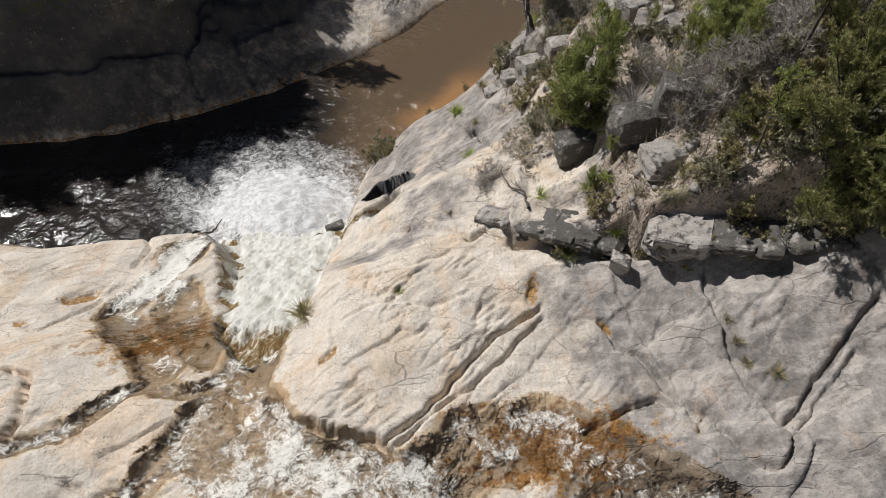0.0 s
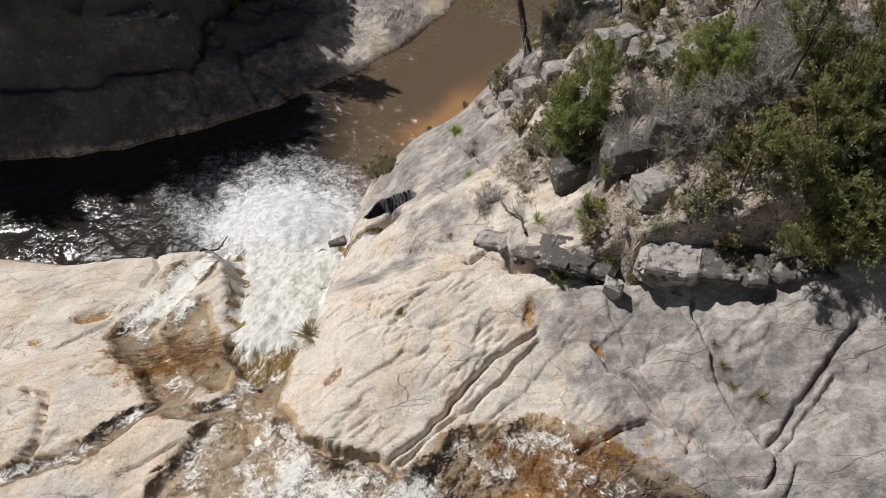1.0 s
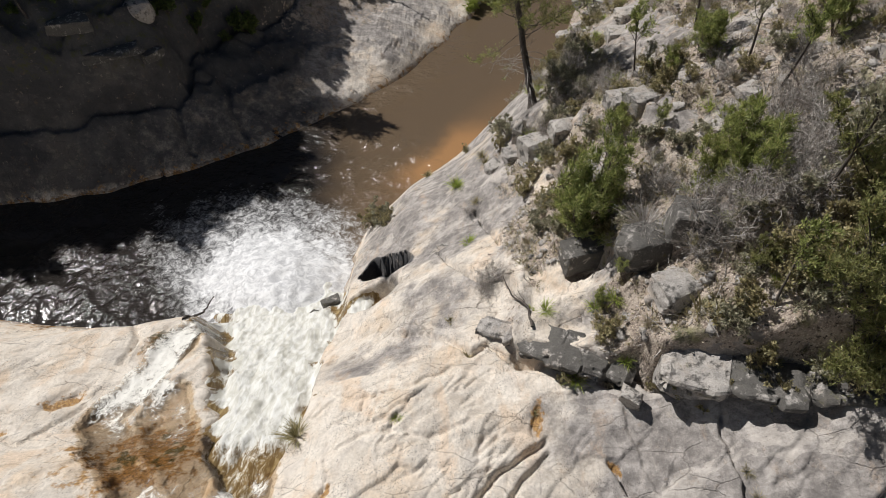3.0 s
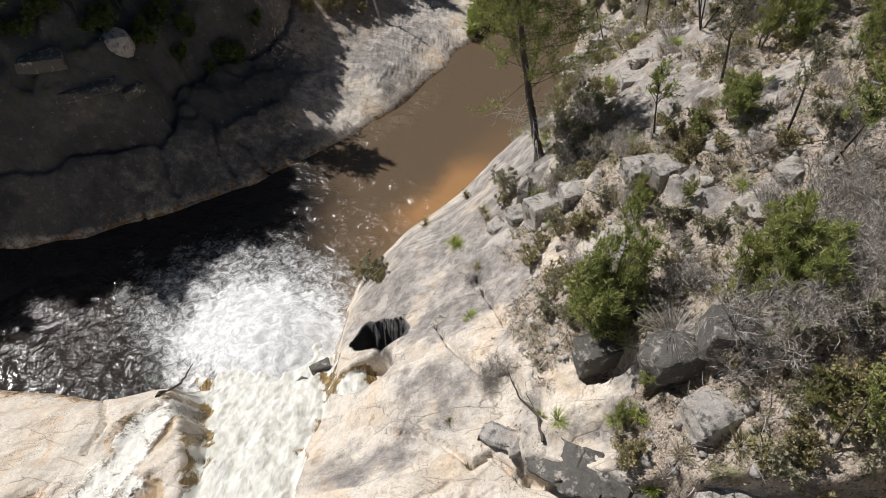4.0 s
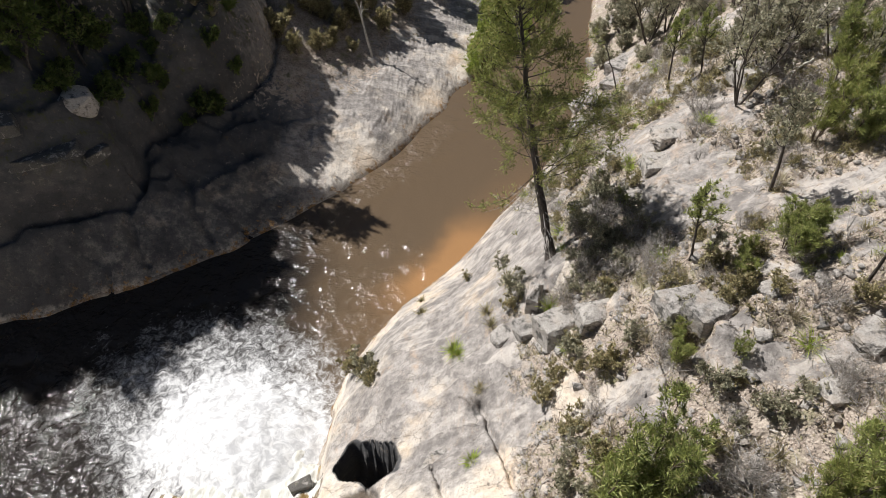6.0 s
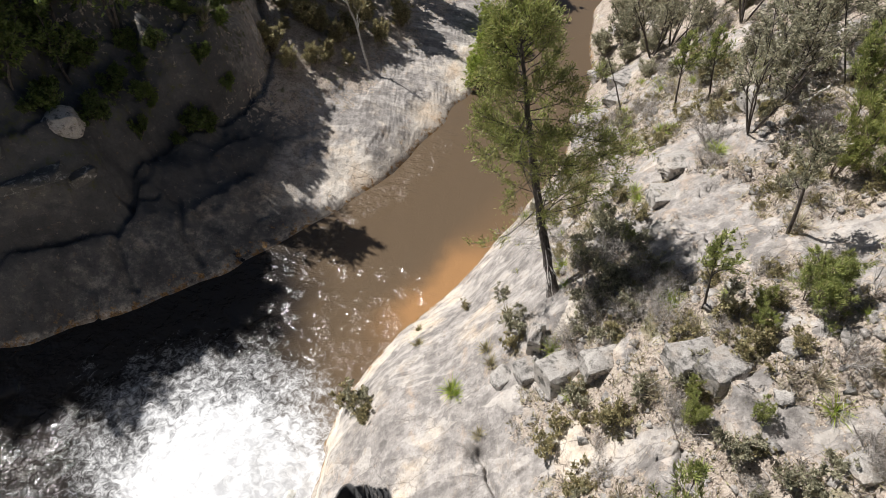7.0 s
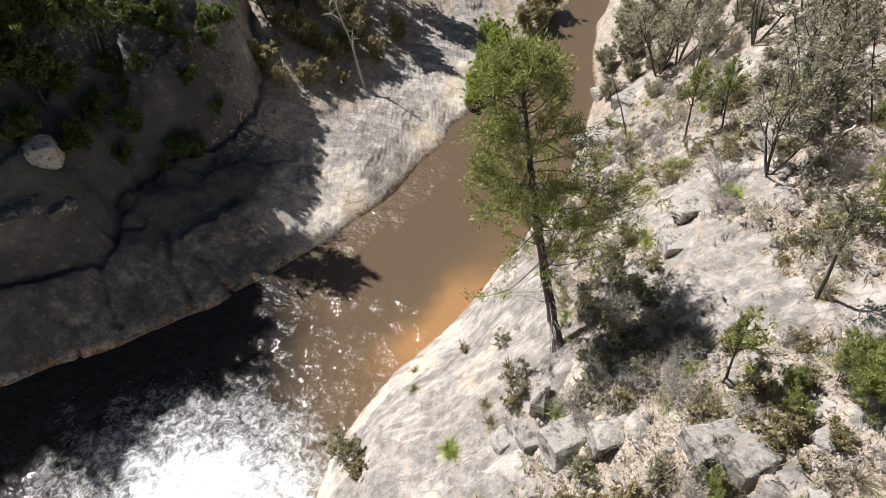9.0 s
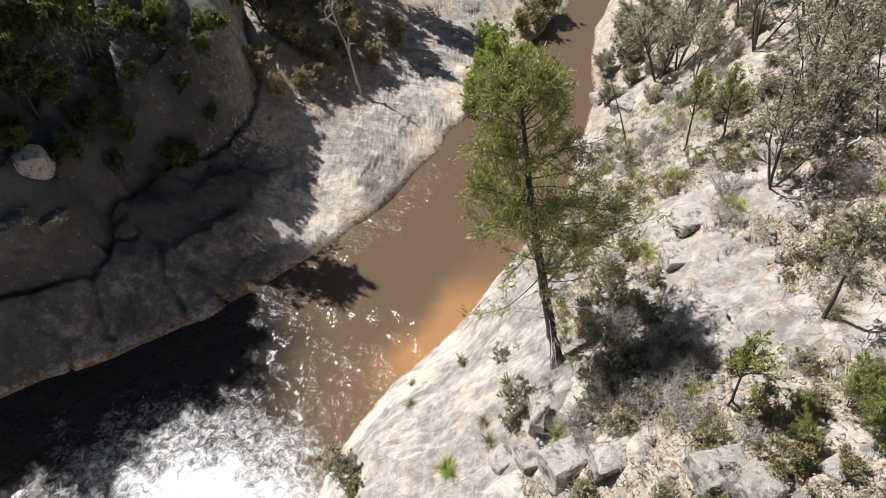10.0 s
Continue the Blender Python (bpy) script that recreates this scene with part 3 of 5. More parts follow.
def pool_material():
    n = Nodes("river_water")
    foam, sand, stir, deep = n.mask("foam"), n.mask("sand"), n.mask("chop"), n.mask("deep")
    chop = n.noise(0.95, 3, 0.55, n.place((1, 1, 1), (0, 0, 0.6)), 0.1)
    ripple = n.noise(0.30, 3, 0.5, n.place((1.0, 1.3, 1), (0, 0, 0.7)), 0.1)
    body = n.mix(sand, (0.115, 0.082, 0.052), (0.31, 0.172, 0.078))
    # dark body: deep water, and the left shore's shade put into the colour
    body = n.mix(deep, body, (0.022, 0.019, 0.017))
    lace = n.noise(0.42, 6, 0.68, None, 1.2)
    fine = n.noise(0.09, 3, 0.6, None, 0.8)
    web = n.sum("ADD", n.sum("MULTIPLY", lace, 0.75), n.sum("MULTIPLY", fine, 0.25))
    white = n.span(n.sum("ADD", web, foam), 0.80, 1.26)
    colour = n.mix(white, body, n.mix(n.span(lace, 0.35, 0.65), (0.48, 0.48, 0.487), (0.76, 0.76, 0.755)))
    calm = n.span(white, 0, 1, 1, 0.4)
    wave = n.bump(n.sum("MULTIPLY", n.sum("MULTIPLY", chop, calm), n.sum("ADD", stir, 0.06)), 1.0, 0.42)
    wave = n.bump(n.sum("MULTIPLY", ripple, n.sum("ADD", stir, 0.06)), 1.0, 0.085, wave)
    wave = n.bump(n.sum("MULTIPLY", n.noise(0.13, 2, 0.5, n.place((1.0, 1.4, 1), (0, 0, 0.9))), n.sum("ADD", stir, 0.03)), 1.0, 0.004, wave)
    froth = n.bump(web, 0.5, 0.10)
    return n.finish(colour, 0.9, froth, Specular_IOR_Level=0.0, Coat_Weight=n.span(white, 0.3, 1.0, 1.0, 0.25), Coat_Roughness=n.span(white, 0, 1, 0.14, 0.4), Coat_IOR=1.33, Coat_Normal=wave)


def fall_material():
    n = Nodes("white_water")
    foam = n.mask("foam")
    rush = n.noise(0.4, 6, 0.7, n.place((1.5, 0.45, 0.6)), 1.0)
    fine = n.noise(0.08, 4, 0.65, n.place((1.4, 0.6, 0.6)))
    web = n.sum("ADD", n.sum("MULTIPLY", rush, 0.7), n.sum("MULTIPLY", fine, 0.3))
    white = n.span(n.sum("ADD", web, foam), 0.82, 1.05)
    tea = n.mix(n.span(rush, 0.4, 0.7), (0.16, 0.10, 0.04), (0.42, 0.32, 0.16))
    colour = n.mix(white, tea, n.mix(n.span(rush, 0.35, 0.65), (0.56, 0.545, 0.48), (0.76, 0.755, 0.72)))
    wave = n.bump(rush, 0.6, 0.16)
    wave = n.bump(fine, 0.6, 0.05, wave)
    return n.finish(colour, n.span(white, 0, 1, 0.06, 0.5), wave, IOR=1.33)


def brook_material():
    n = Nodes("brook_water")
    foam = n.mask("foam")
    rush = n.noise(0.35, 6, 0.68, None, 1.5)
    fine = n.noise(0.07, 4, 0.6)
    web = n.sum("ADD", n.sum("MULTIPLY", rush, 0.72), n.sum("MULTIPLY", fine, 0.28))
    white = n.span(n.sum("ADD", web, foam), 0.95, 1.20, 0, 0.85)
    wave = n.bump(n.noise(0.3, 3, 0.5), 0.7, 0.12)
    wave = n.bump(n.noise(0.09, 3, 0.5), 0.6, 0.03, wave)
    clear, gloss, froth = n.add("BsdfTransparent"), n.add("BsdfGlossy"), n.add("BsdfDiffuse")
    clear.inputs[0].default_value = (0.86, 0.80, 0.71, 1)
    gloss.inputs["Roughness"].default_value = 0.04
    froth.inputs[0].default_value = (0.84, 0.82, 0.76, 1)
    n.put(gloss.inputs["Normal"], wave), n.put(froth.inputs["Normal"], wave)
    fres = n.add("Fresnel")
    fres.inputs[0].default_value = 1.33
    n.put(fres.inputs["Normal"], wave)
    a, b = n.add("MixShader"), n.add("MixShader")
    n.put(a.inputs[0], fres.outputs[0]), n.put(a.inputs[1], clear.outputs[0]), n.put(a.inputs[2], gloss.outputs[0])
    n.put(b.inputs[0], white), n.put(b.inputs[1], a.outputs[0]), n.put(b.inputs[2], froth.outputs[0])
    n.put(n.output.inputs[0], b.outputs[0])
    return n.material


GROUND, POOL, FALL, BROOK = ground_material(), pool_material(), fall_material(), brook_material()


def leaf_material(name, dark, light, dry, thin=0.5):
    n = Nodes(name)
    own = n.add("ObjectInfo").outputs["Random"]
    leaf = n.add("NewGeometry").outputs["Random Per Island"]
    clump = n.span(n.noise(0.22, 3, 0.6), 0.38, 0.62, -0.3, 0.3)
    colour = n.mix(n.span(n.sum("ADD", leaf, clump), 0.0, 1.0), dark, light)
    colour = n.mix(n.span(own, 0.2, 1.0, 0, 0.35), colour, light)
    colour = n.mix(n.span(leaf, 0.82, 0.95, 0, 0.8), colour, dry)
    n.finish(colour, 0.5)
    glow, both = n.add("BsdfTranslucent"), n.add("MixShader")
    n.put(glow.inputs[0], colour)
    both.inputs[0].default_value = thin
    n.put(both.inputs[1], n.shader.outputs[0]), n.put(both.inputs[2], glow.outputs[0])
    n.put(n.output.inputs[0], both.outputs[0])
    return n.material


def bark_material(name, dark, light):
    n = Nodes(name)
    ridges = n.noise(0.06, 5, 0.65, n.place((1, 1, 0.22)))
    patch = n.noise(0.5, 4, 0.6)
    colour = n.mix(n.span(ridges, 0.35, 0.65), dark, light)
    colour = n.mix(n.span(patch, 0.5, 0.7, 0, 0.6), colour, dark)
    return n.finish(colour, 0.85, n.bump(ridges, 0.8, 0.03))


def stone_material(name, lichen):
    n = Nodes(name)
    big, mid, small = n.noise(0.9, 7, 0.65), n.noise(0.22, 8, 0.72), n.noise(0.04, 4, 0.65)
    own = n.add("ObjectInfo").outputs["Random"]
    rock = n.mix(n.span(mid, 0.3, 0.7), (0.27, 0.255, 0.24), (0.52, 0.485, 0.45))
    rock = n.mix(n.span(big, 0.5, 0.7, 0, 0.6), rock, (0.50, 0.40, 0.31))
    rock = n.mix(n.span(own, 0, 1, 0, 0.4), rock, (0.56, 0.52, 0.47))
    # lichen patches; the argument widens them to stand in for shade
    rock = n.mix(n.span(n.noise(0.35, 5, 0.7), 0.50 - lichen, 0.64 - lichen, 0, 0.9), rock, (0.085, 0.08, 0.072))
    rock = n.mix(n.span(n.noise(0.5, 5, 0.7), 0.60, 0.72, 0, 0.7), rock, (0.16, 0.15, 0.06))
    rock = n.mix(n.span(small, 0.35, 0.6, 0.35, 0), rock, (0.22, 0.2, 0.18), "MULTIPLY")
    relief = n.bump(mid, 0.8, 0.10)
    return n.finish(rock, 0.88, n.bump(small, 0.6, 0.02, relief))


NEEDLES = leaf_material("pine_needles", (0.13, 0.15, 0.042), (0.38, 0.41, 0.125), (0.42, 0.35, 0.16), 0.4)
GREEN = leaf_material("green_needles", (0.15, 0.185, 0.055), (0.44, 0.48, 0.16), (0.48, 0.42, 0.21), 0.4)
BRIGHT = leaf_material("bright_leaves", (0.20, 0.27, 0.045), (0.45, 0.53, 0.11), (0.42, 0.38, 0.15), 0.4)
OLIVE = leaf_material("olive_leaves", (0.17, 0.15, 0.075), (0.48, 0.43, 0.23), (0.56, 0.44, 0.26), 0.4)
SAGE = leaf_material("gum_leaves", (0.19, 0.185, 0.12), (0.50, 0.48, 0.34), (0.52, 0.44, 0.33), 0.4)
STRAW = leaf_material("dry_grass", (0.24, 0.19, 0.12), (0.52, 0.46, 0.34), (0.26, 0.26, 0.11), 0.3)
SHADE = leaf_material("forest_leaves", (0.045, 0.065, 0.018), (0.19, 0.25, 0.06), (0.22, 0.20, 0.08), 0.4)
DEEP = leaf_material("dark_needles", (0.12, 0.13, 0.042), (0.34, 0.35, 0.13), (0.36, 0.28, 0.13), 0.35)
DARK_BARK = bark_material("dark_bark", (0.035, 0.028, 0.024), (0.12, 0.10, 0.085))
GREY_BARK = bark_material("grey_twigs", (0.26, 0.235, 0.215), (0.60, 0.565, 0.53))
PALE_BARK = bark_material("pale_bark", (0.33, 0.30, 0.27), (0.62, 0.59, 0.55))
BROWN_BARK = bark_material("brown_twigs", (0.07, 0.05, 0.038), (0.22, 0.17, 0.13))
TWIGS = leaf_material("dead_twigs", (0.14, 0.12, 0.105), (0.52, 0.48, 0.44), (0.26, 0.19, 0.13), 0.1)
# the second is the boulder rock with shade put in as wider dark patches
STONE, DARK_STONE = stone_material("boulder_rock", 0.0), stone_material("dark_rock", 0.16)

# ---- helpers for meshes ----
def sheet(name, xs, ys, Z, keep=None, masks=None, material=None):
    """A lattice of ground or water as one mesh, with named masks on its corners."""
    X, Y = np.meshgrid(xs, ys, indexing="ij")
    nx, ny = X.shape
    number = np.arange(nx * ny).reshape(nx, ny)
    quads = np.stack([number[:-1, :-1], number[1:, :-1], number[1:, 1:], number[:-1, 1:]], -1)
    if keep is not None:
        use = keep[:-1, :-1] | keep[1:, :-1] | keep[1:, 1:] | keep[:-1, 1:]
        quads = quads[use]
    quads = quads.reshape(-1, 4)
    used = np.unique(quads)
    again = np.zeros(nx * ny, np.int64)
    again[used] = np.arange(len(used))
    quads = again[quads]
    mesh = bpy.data.meshes.new(name)
    mesh.vertices.add(len(used))
    mesh.vertices.foreach_set("co", np.stack([X.ravel()[used], Y.ravel()[used], Z.ravel()[used]], -1).astype(np.float32).ravel())
    mesh.loops.add(quads.size)
    mesh.loops.foreach_set("vertex_index", quads.astype(np.int32).ravel())
    mesh.polygons.add(len(quads))
    mesh.polygons.foreach_set("loop_start", np.arange(0, quads.size, 4, dtype=np.int32))
    mesh.polygons.foreach_set("use_smooth", np.ones(len(quads), bool))
    mesh.update()
    for key, value in (masks or {}).items():
        layer = mesh.attributes.new(key, "FLOAT", "POINT")
        layer.data.foreach_set("value", np.clip(value.ravel()[used], 0, 1).astype(np.float32))
    mesh.materials.append(material)
    return new(name, mesh)


def steps(*stops):
    """Lattice lines: stops are (from, to, spacing)."""
    return np.unique(np.round(np.concatenate([np.arange(a, b, d) for a, b, d in stops]), 4))


def far_steps(start, end, first, growth=1.25):
    out, step = [], first
    while abs(start) < abs(end):
        out.append(start)
        start += math.copysign(step, end)
        step *= growth
    return np.array(out)


# ---- the ground: one sheet ----
def build_ground():
    xs = np.concatenate([far_steps(-36, -900, 0.8)[::-1], steps((-35.4, -25, 0.3), (-25, -21, 0.15), (-21, -9, 0.13), (-9, -6, 0.085), (-6, 11.5, 0.062), (11.5, 20, 0.16), (20, 34, 0.4)), far_steps(34.4, 900, 0.8)])
    ys = np.concatenate([far_steps(-3, -900, 0.8)[::-1], steps((-2.4, 4.6, 0.3), (4.6, 15, 0.062), (15, 17.5, 0.085), (17.5, 25.5, 0.08), (25.5, 30, 0.12), (30, 50, 0.16), (50, 84, 0.3)), far_steps(84.4, 900, 0.8)])
    X, Y = np.meshgrid(xs, ys, indexing="ij")
    Z = height(X, Y)
    S, D = shore(RIGHT_SHORE, X, Y)
    S2, D2 = shore(LEFT_SHORE, X, Y)
    bed = streams(X, Y)
    n = layers(X / 3, Y / 3, 3, 101)
    # cream below and by the fall, grey towards the hill and the cliff
    warm = 0.95 - 0.9 * smooth(1.5, 5.5, X - 0.10 * (Y - 8) + 2 * n) * (1 - 0.75 * smooth(24, 30, Y) * (1 - smooth(5, 8, D)))
    warm = np.where(-D2 > 0, np.where(Y - 0.6 * X > 45, 0.75 - 0.12 * np.maximum(-D2, 0), 0.25), warm)
    warm = np.where((Y > 15) & (D > 0) & (D < 9), 0.20 + 0.22 * smooth(4, 0, D) + 0.34 * smooth(25, 21, Y), warm)
    soil = cover(X, Y)
    basin = np.exp(-(((X + 10.6) / 2.3) ** 2 + ((Y - 12.9) / 1.9) ** 2) * 1.1)
    right_wet = np.exp(-(((X - 3.0) / 2.6) ** 2 + ((Y - 7.3) / 1.3) ** 2))
    rust = np.clip(0.95 * basin + 1.0 * right_wet, 0, 1)
    line = np.exp(-np.maximum(Z, 0) / 0.35) * smooth(0, 0.6, 1.2 - np.abs(Z))
    rust = np.maximum(rust, 0.55 * line)
    for cx, cy, a, b, turn, deep in HOLLOWS:
        rust = np.maximum(rust, np.exp(-(((X - cx) * math.cos(turn) + (Y - cy) * math.sin(turn)) / a) ** 2 - (((Y - cy) * math.cos(turn) - (X - cx) * math.sin(turn)) / b) ** 2))
    wet = np.clip(smooth(0.05, 0.25, bed) + 1.1 * smooth(0, 0.25, fall(X, Y)) + 0.8 * basin + np.exp(-np.maximum(Z, 0) / 0.25), 0, 1)
    lip = np.exp(-(((X + 12.0) * 0.8 + (Y - 19.2) * 0.6) / 1.7) ** 2 - (((Y - 19.2) * 0.8 - (X + 12.0) * 0.6) / 0.8) ** 2)
    wet, rust = np.maximum(wet, lip), np.maximum(rust, 0.6 * lip)
    moss_shade = 0.8 * lip + 0.45 * soil * smooth(0, 0.4, layers(X / 0.8, Y / 0.8, 4, 111)) + 0.75 * basin * smooth(-0.1, 0.25, grain(X, Y, 112))
    # above the crevice the same dark tint stands in for the cliff's shade
    moss_shade = np.maximum(moss_shade, 0.4 * smooth(0.0, 0.6, above_crevice(X, Y)) * smooth(-0.5, -2.5, D2) * smooth(-11, -13, X))
    # where shade is painted in: the left slab and the cliff behind it
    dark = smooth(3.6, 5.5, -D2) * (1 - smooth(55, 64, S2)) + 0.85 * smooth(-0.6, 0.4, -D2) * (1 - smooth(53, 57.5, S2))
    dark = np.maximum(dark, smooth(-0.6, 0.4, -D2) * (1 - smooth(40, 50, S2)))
    # inner shade of the hollow beside the fall, painted in as well
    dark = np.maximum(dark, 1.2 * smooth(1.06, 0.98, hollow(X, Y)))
    ob = sheet("ground", xs, ys, Z, None, {"warm": warm, "soil": soil, "rust": rust, "wet": wet, "moss_shade": moss_shade, "dark": dark}, GROUND)
    return tagged(ob, "cream and grey rock slabs with soil and leaf litter on the slopes", "ground", kind="structure")


ground = build_ground()


# ---- water ----
def build_pool():
    xs = np.concatenate([far_steps(-40, -300, 1.0)[::-1], steps((-39.5, -24, 0.25), (-24, 0, 0.13), (0, 34, 0.25)), far_steps(34.4, 300, 1.0)])
    ys = steps((17, 40, 0.13), (40, 78, 0.22), (78, 160, 1.0))
    X, Y = np.meshgrid(xs, ys, indexing="ij")
    core = np.hypot((X + 9.2 + 0.25 * (Y - 26)) / 4.3, (Y - 25.6) / 4.0)
    froth = np.hypot((X + 10.2 + 0.25 * (Y - 27)) / 7.6, (Y - 27.7) / 6.2)
    foam = 0.56 * smooth(1.45, 0.3, core + 0.5 * layers(X / 1.8, Y / 1.8, 5, 121, 0.6)) + 0.46 * smooth(1.6, 0.55, froth + 0.3 * layers(X / 2.5, Y / 2.5, 3, 122)) + 0.05
    rough = smooth(1.9, 0.3, froth)
    Z = 1.1 * smooth(1.2, 0.1, core) + (0.012 + 0.14 * rough) * layers(X / 0.9, Y / 0.9, 3, 125) + 0.02 * layers(X / 2.0, Y / 2.0, 2, 127)
    S, D = shore(RIGHT_SHORE, X, Y)
    sand = smooth(-2.9, -0.2, D + 0.8 * layers(X / 2.0, Y / 2.0, 3, 131)) * smooth(39.5, 43.5, S) * smooth(51, 46.5, S) + 0.22 * smooth(-3.5, 0, D) * smooth(36, 42, S) * smooth(58, 50, S)
    S2, D2 = shore(LEFT_SHORE, X, Y)
    chop = 0.6 * smooth(1.6, 0.7, np.hypot((X + 9.8 + 0.1 * (Y - 27)) / 10.0, (Y - 27.6) / 6.6) + 0.3 * layers(X / 2.2, Y / 2.2, 3, 134)) + 1.0 * smooth(3.9, 1.8, D2 + 0.9 * layers(X / 2, Y / 2, 2, 133)) * smooth(74, 64, S2) + 0.55 * smooth(-11, -15, X) * smooth(36, 33, Y) * smooth(-0.5, 0.1, layers(X / 2.5, Y / 2.5, 2, 136)) + 1.0 * smooth(1.4, 0.6, np.hypot((X + 5.5) / 6.0, (Y - 34.5) / 5.5)) * smooth(-0.35, 0.25, layers(X / 1.6, Y / 1.6, 2, 135))
    # deep left part of the pool, plus a painted strip of shade along the left shore
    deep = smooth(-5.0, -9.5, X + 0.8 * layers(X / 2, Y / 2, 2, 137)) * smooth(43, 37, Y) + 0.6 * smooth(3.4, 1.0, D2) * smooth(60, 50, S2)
    land = height(X, Y, False)
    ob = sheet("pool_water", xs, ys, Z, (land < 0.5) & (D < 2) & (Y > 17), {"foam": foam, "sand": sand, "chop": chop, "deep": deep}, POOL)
    return tagged(ob, "brown river pool with white froth below the fall", "water", kind="structure")


def build_fall():
    xs, ys = steps((-14.5, -2.5, 0.09)), steps((10.6, 27, 0.09))
    X, Y = np.meshgrid(xs, ys, indexing="ij")
    m = fall(X, Y)
    land = height(X, Y, False)
    q, k = near_line(FALL_LINE, X, Y)
    Z = np.maximum(land, 0.15) - 0.12 + 0.75 * smooth(0, 0.5, m) * (0.55 + 0.45 * smooth(0.02, 0.25, k)) + smooth(0, 0.4, m) * (0.34 * layers(X / 1.1, Y / 1.6, 5, 141, 0.6)) - 1.2 * smooth(0.8, 1.0, k + 0.1 * grain(X, Y, 142))
    foam = 0.12 + 0.66 * smooth(0.02, 0.42, m + 0.32 * layers(X / 0.8, Y / 1.3, 4, 143)) * (0.35 + 0.65 * smooth(0.06, 0.22, k))
    ob = sheet("waterfall", xs, ys, Z, m > 0.01, {"foam": foam}, FALL)
    return tagged(ob, "white waterfall sliding down a rock chute into the pool", "waterfall", kind="structure")


def build_brook():
    xs, ys = steps((-15, 9.5, 0.09)), steps((2.6, 21.5, 0.09))
    X, Y = np.meshgrid(xs, ys, indexing="ij")
    bed = streams(X, Y)
    land = height(X, Y, False)
    Z = land + 0.5 * bed + 0.03 + 0.05 * layers(X / 0.5, Y / 0.5, 3, 151)
    basin = np.exp(-(((X + 10.8) / 1.8) ** 2 + ((Y - 12.6) / 1.4) ** 2))
    steep = 1.0 * smooth(14.2, 16.5, Y) * smooth(-10.5, -11.5, X)
    foam = 0.36 + 0.22 * layers(X / 1.3, Y / 1.3, 3, 153) + 0.12 * smooth(0.15, 0.32, bed) + 0.22 * steep + 0.12 * smooth(1.0, -2.0, X) * smooth(8.8, 6.5, Y) - 0.22 * basin
    ob = sheet("brook_water", xs, ys, Z, bed > 0.04, {"foam": foam}, BROOK)
    return tagged(ob, "shallow clear brook running over rust-stained rock above the fall", "water", kind="structure")


build_pool()
build_fall()
build_brook()


# ---- plants ----
class Soup:
    """Collects tubes and leaves and turns them into one mesh."""

    def __init__(self):
        self.points, self.quads, self.count = [], [], 0

    def take(self, points, quads):
        self.points.append(points)
        self.quads.append(quads + self.count)
        self.count += len(points)

    def tube(self, path, radii, sides=5):
        path, radii = np.asarray(path, float), np.asarray(radii, float)
        n = len(path)
        way = np.gradient(path, axis=0)
        way /= np.linalg.norm(way, axis=1)[:, None] + 1e-9
        up = np.where(np.abs(way[:, 2:3]) > 0.9, [[1.0, 0, 0]], [[0, 0, 1.0]])
        a = np.cross(way, up)
        a /= np.linalg.norm(a, axis=1)[:, None] + 1e-9
        b = np.cross(way, a)
        angle = np.arange(sides) * 2 * np.pi / sides
        ring = path[:, None] + radii[:, None, None] * (np.cos(angle)[None, :, None] * a[:, None] + np.sin(angle)[None, :, None] * b[:, None])
        k = np.arange(n * sides).reshape(n, sides)
        r = np.roll(k, -1, axis=1)
        self.take(ring.reshape(-1, 3), np.stack([k[:-1], r[:-1], r[1:], k[1:]], -1).reshape(-1, 4))

    def leaves(self, where, way, long, wide, rng):
        n = len(where)
        way = way / (np.linalg.norm(way, axis=1)[:, None] + 1e-9)
        side = np.cross(way, rng.normal(size=(n, 3)))
        side /= np.linalg.norm(side, axis=1)[:, None] + 1e-9
        fold = np.cross(way, side)
        l, w = long * rng.uniform(0.6, 1.3, (n, 1)), wide * rng.uniform(0.7, 1.3, (n, 1))
        mid = where + way * l * 0.45 - fold * w * 0.35
        p = np.stack([where, mid + side * w * 0.5, where + way * l, mid - side * w * 0.5], 1)
        self.take(p.reshape(-1, 3), np.arange(4 * n).reshape(n, 4))

    def mesh(self, name, material, even=False):
        points, quads = np.concatenate(self.points), np.concatenate(self.quads)
        me = bpy.data.meshes.new(name)
        me.vertices.add(len(points))
        me.vertices.foreach_set("co", points.astype(np.float32).ravel())
        me.loops.add(quads.size)
        me.loops.foreach_set("vertex_index", quads.astype(np.int32).ravel())
        me.polygons.add(len(quads))
        me.polygons.foreach_set("loop_start", np.arange(0, quads.size, 4, dtype=np.int32))
        if even:
            me.polygons.foreach_set("use_smooth", np.ones(len(quads), bool))
        me.update()
        me.materials.append(material)
        return me


def part(name, mesh, parent, label=""):
    ob = new(name, mesh)
    ob.parent = parent
    return tagged(ob, label)


def bend(start, way, length, rng, n=5, wander=0.15, lift=0.0):
    """A crooked path that sets out along way; lift turns it up (or down: minus) as it goes."""
    p, d, out = np.array(start, float), np.array(way, float), [np.array(start, float)]
    d /= np.linalg.norm(d)
    for k in range(n):
        d = d + rng.normal(size=3) * wander + np.array([0, 0, lift / n])
        d /= np.linalg.norm(d)
        p = p + d * length / n
        out.append(p)
    return np.array(out)


def along(path, k):
    f = np.clip(k, 0, 0.9999) * (len(path) - 1)
    i = int(f)
    return path[i] + (path[i + 1] - path[i]) * (f - i), path[i + 1] - path[i]


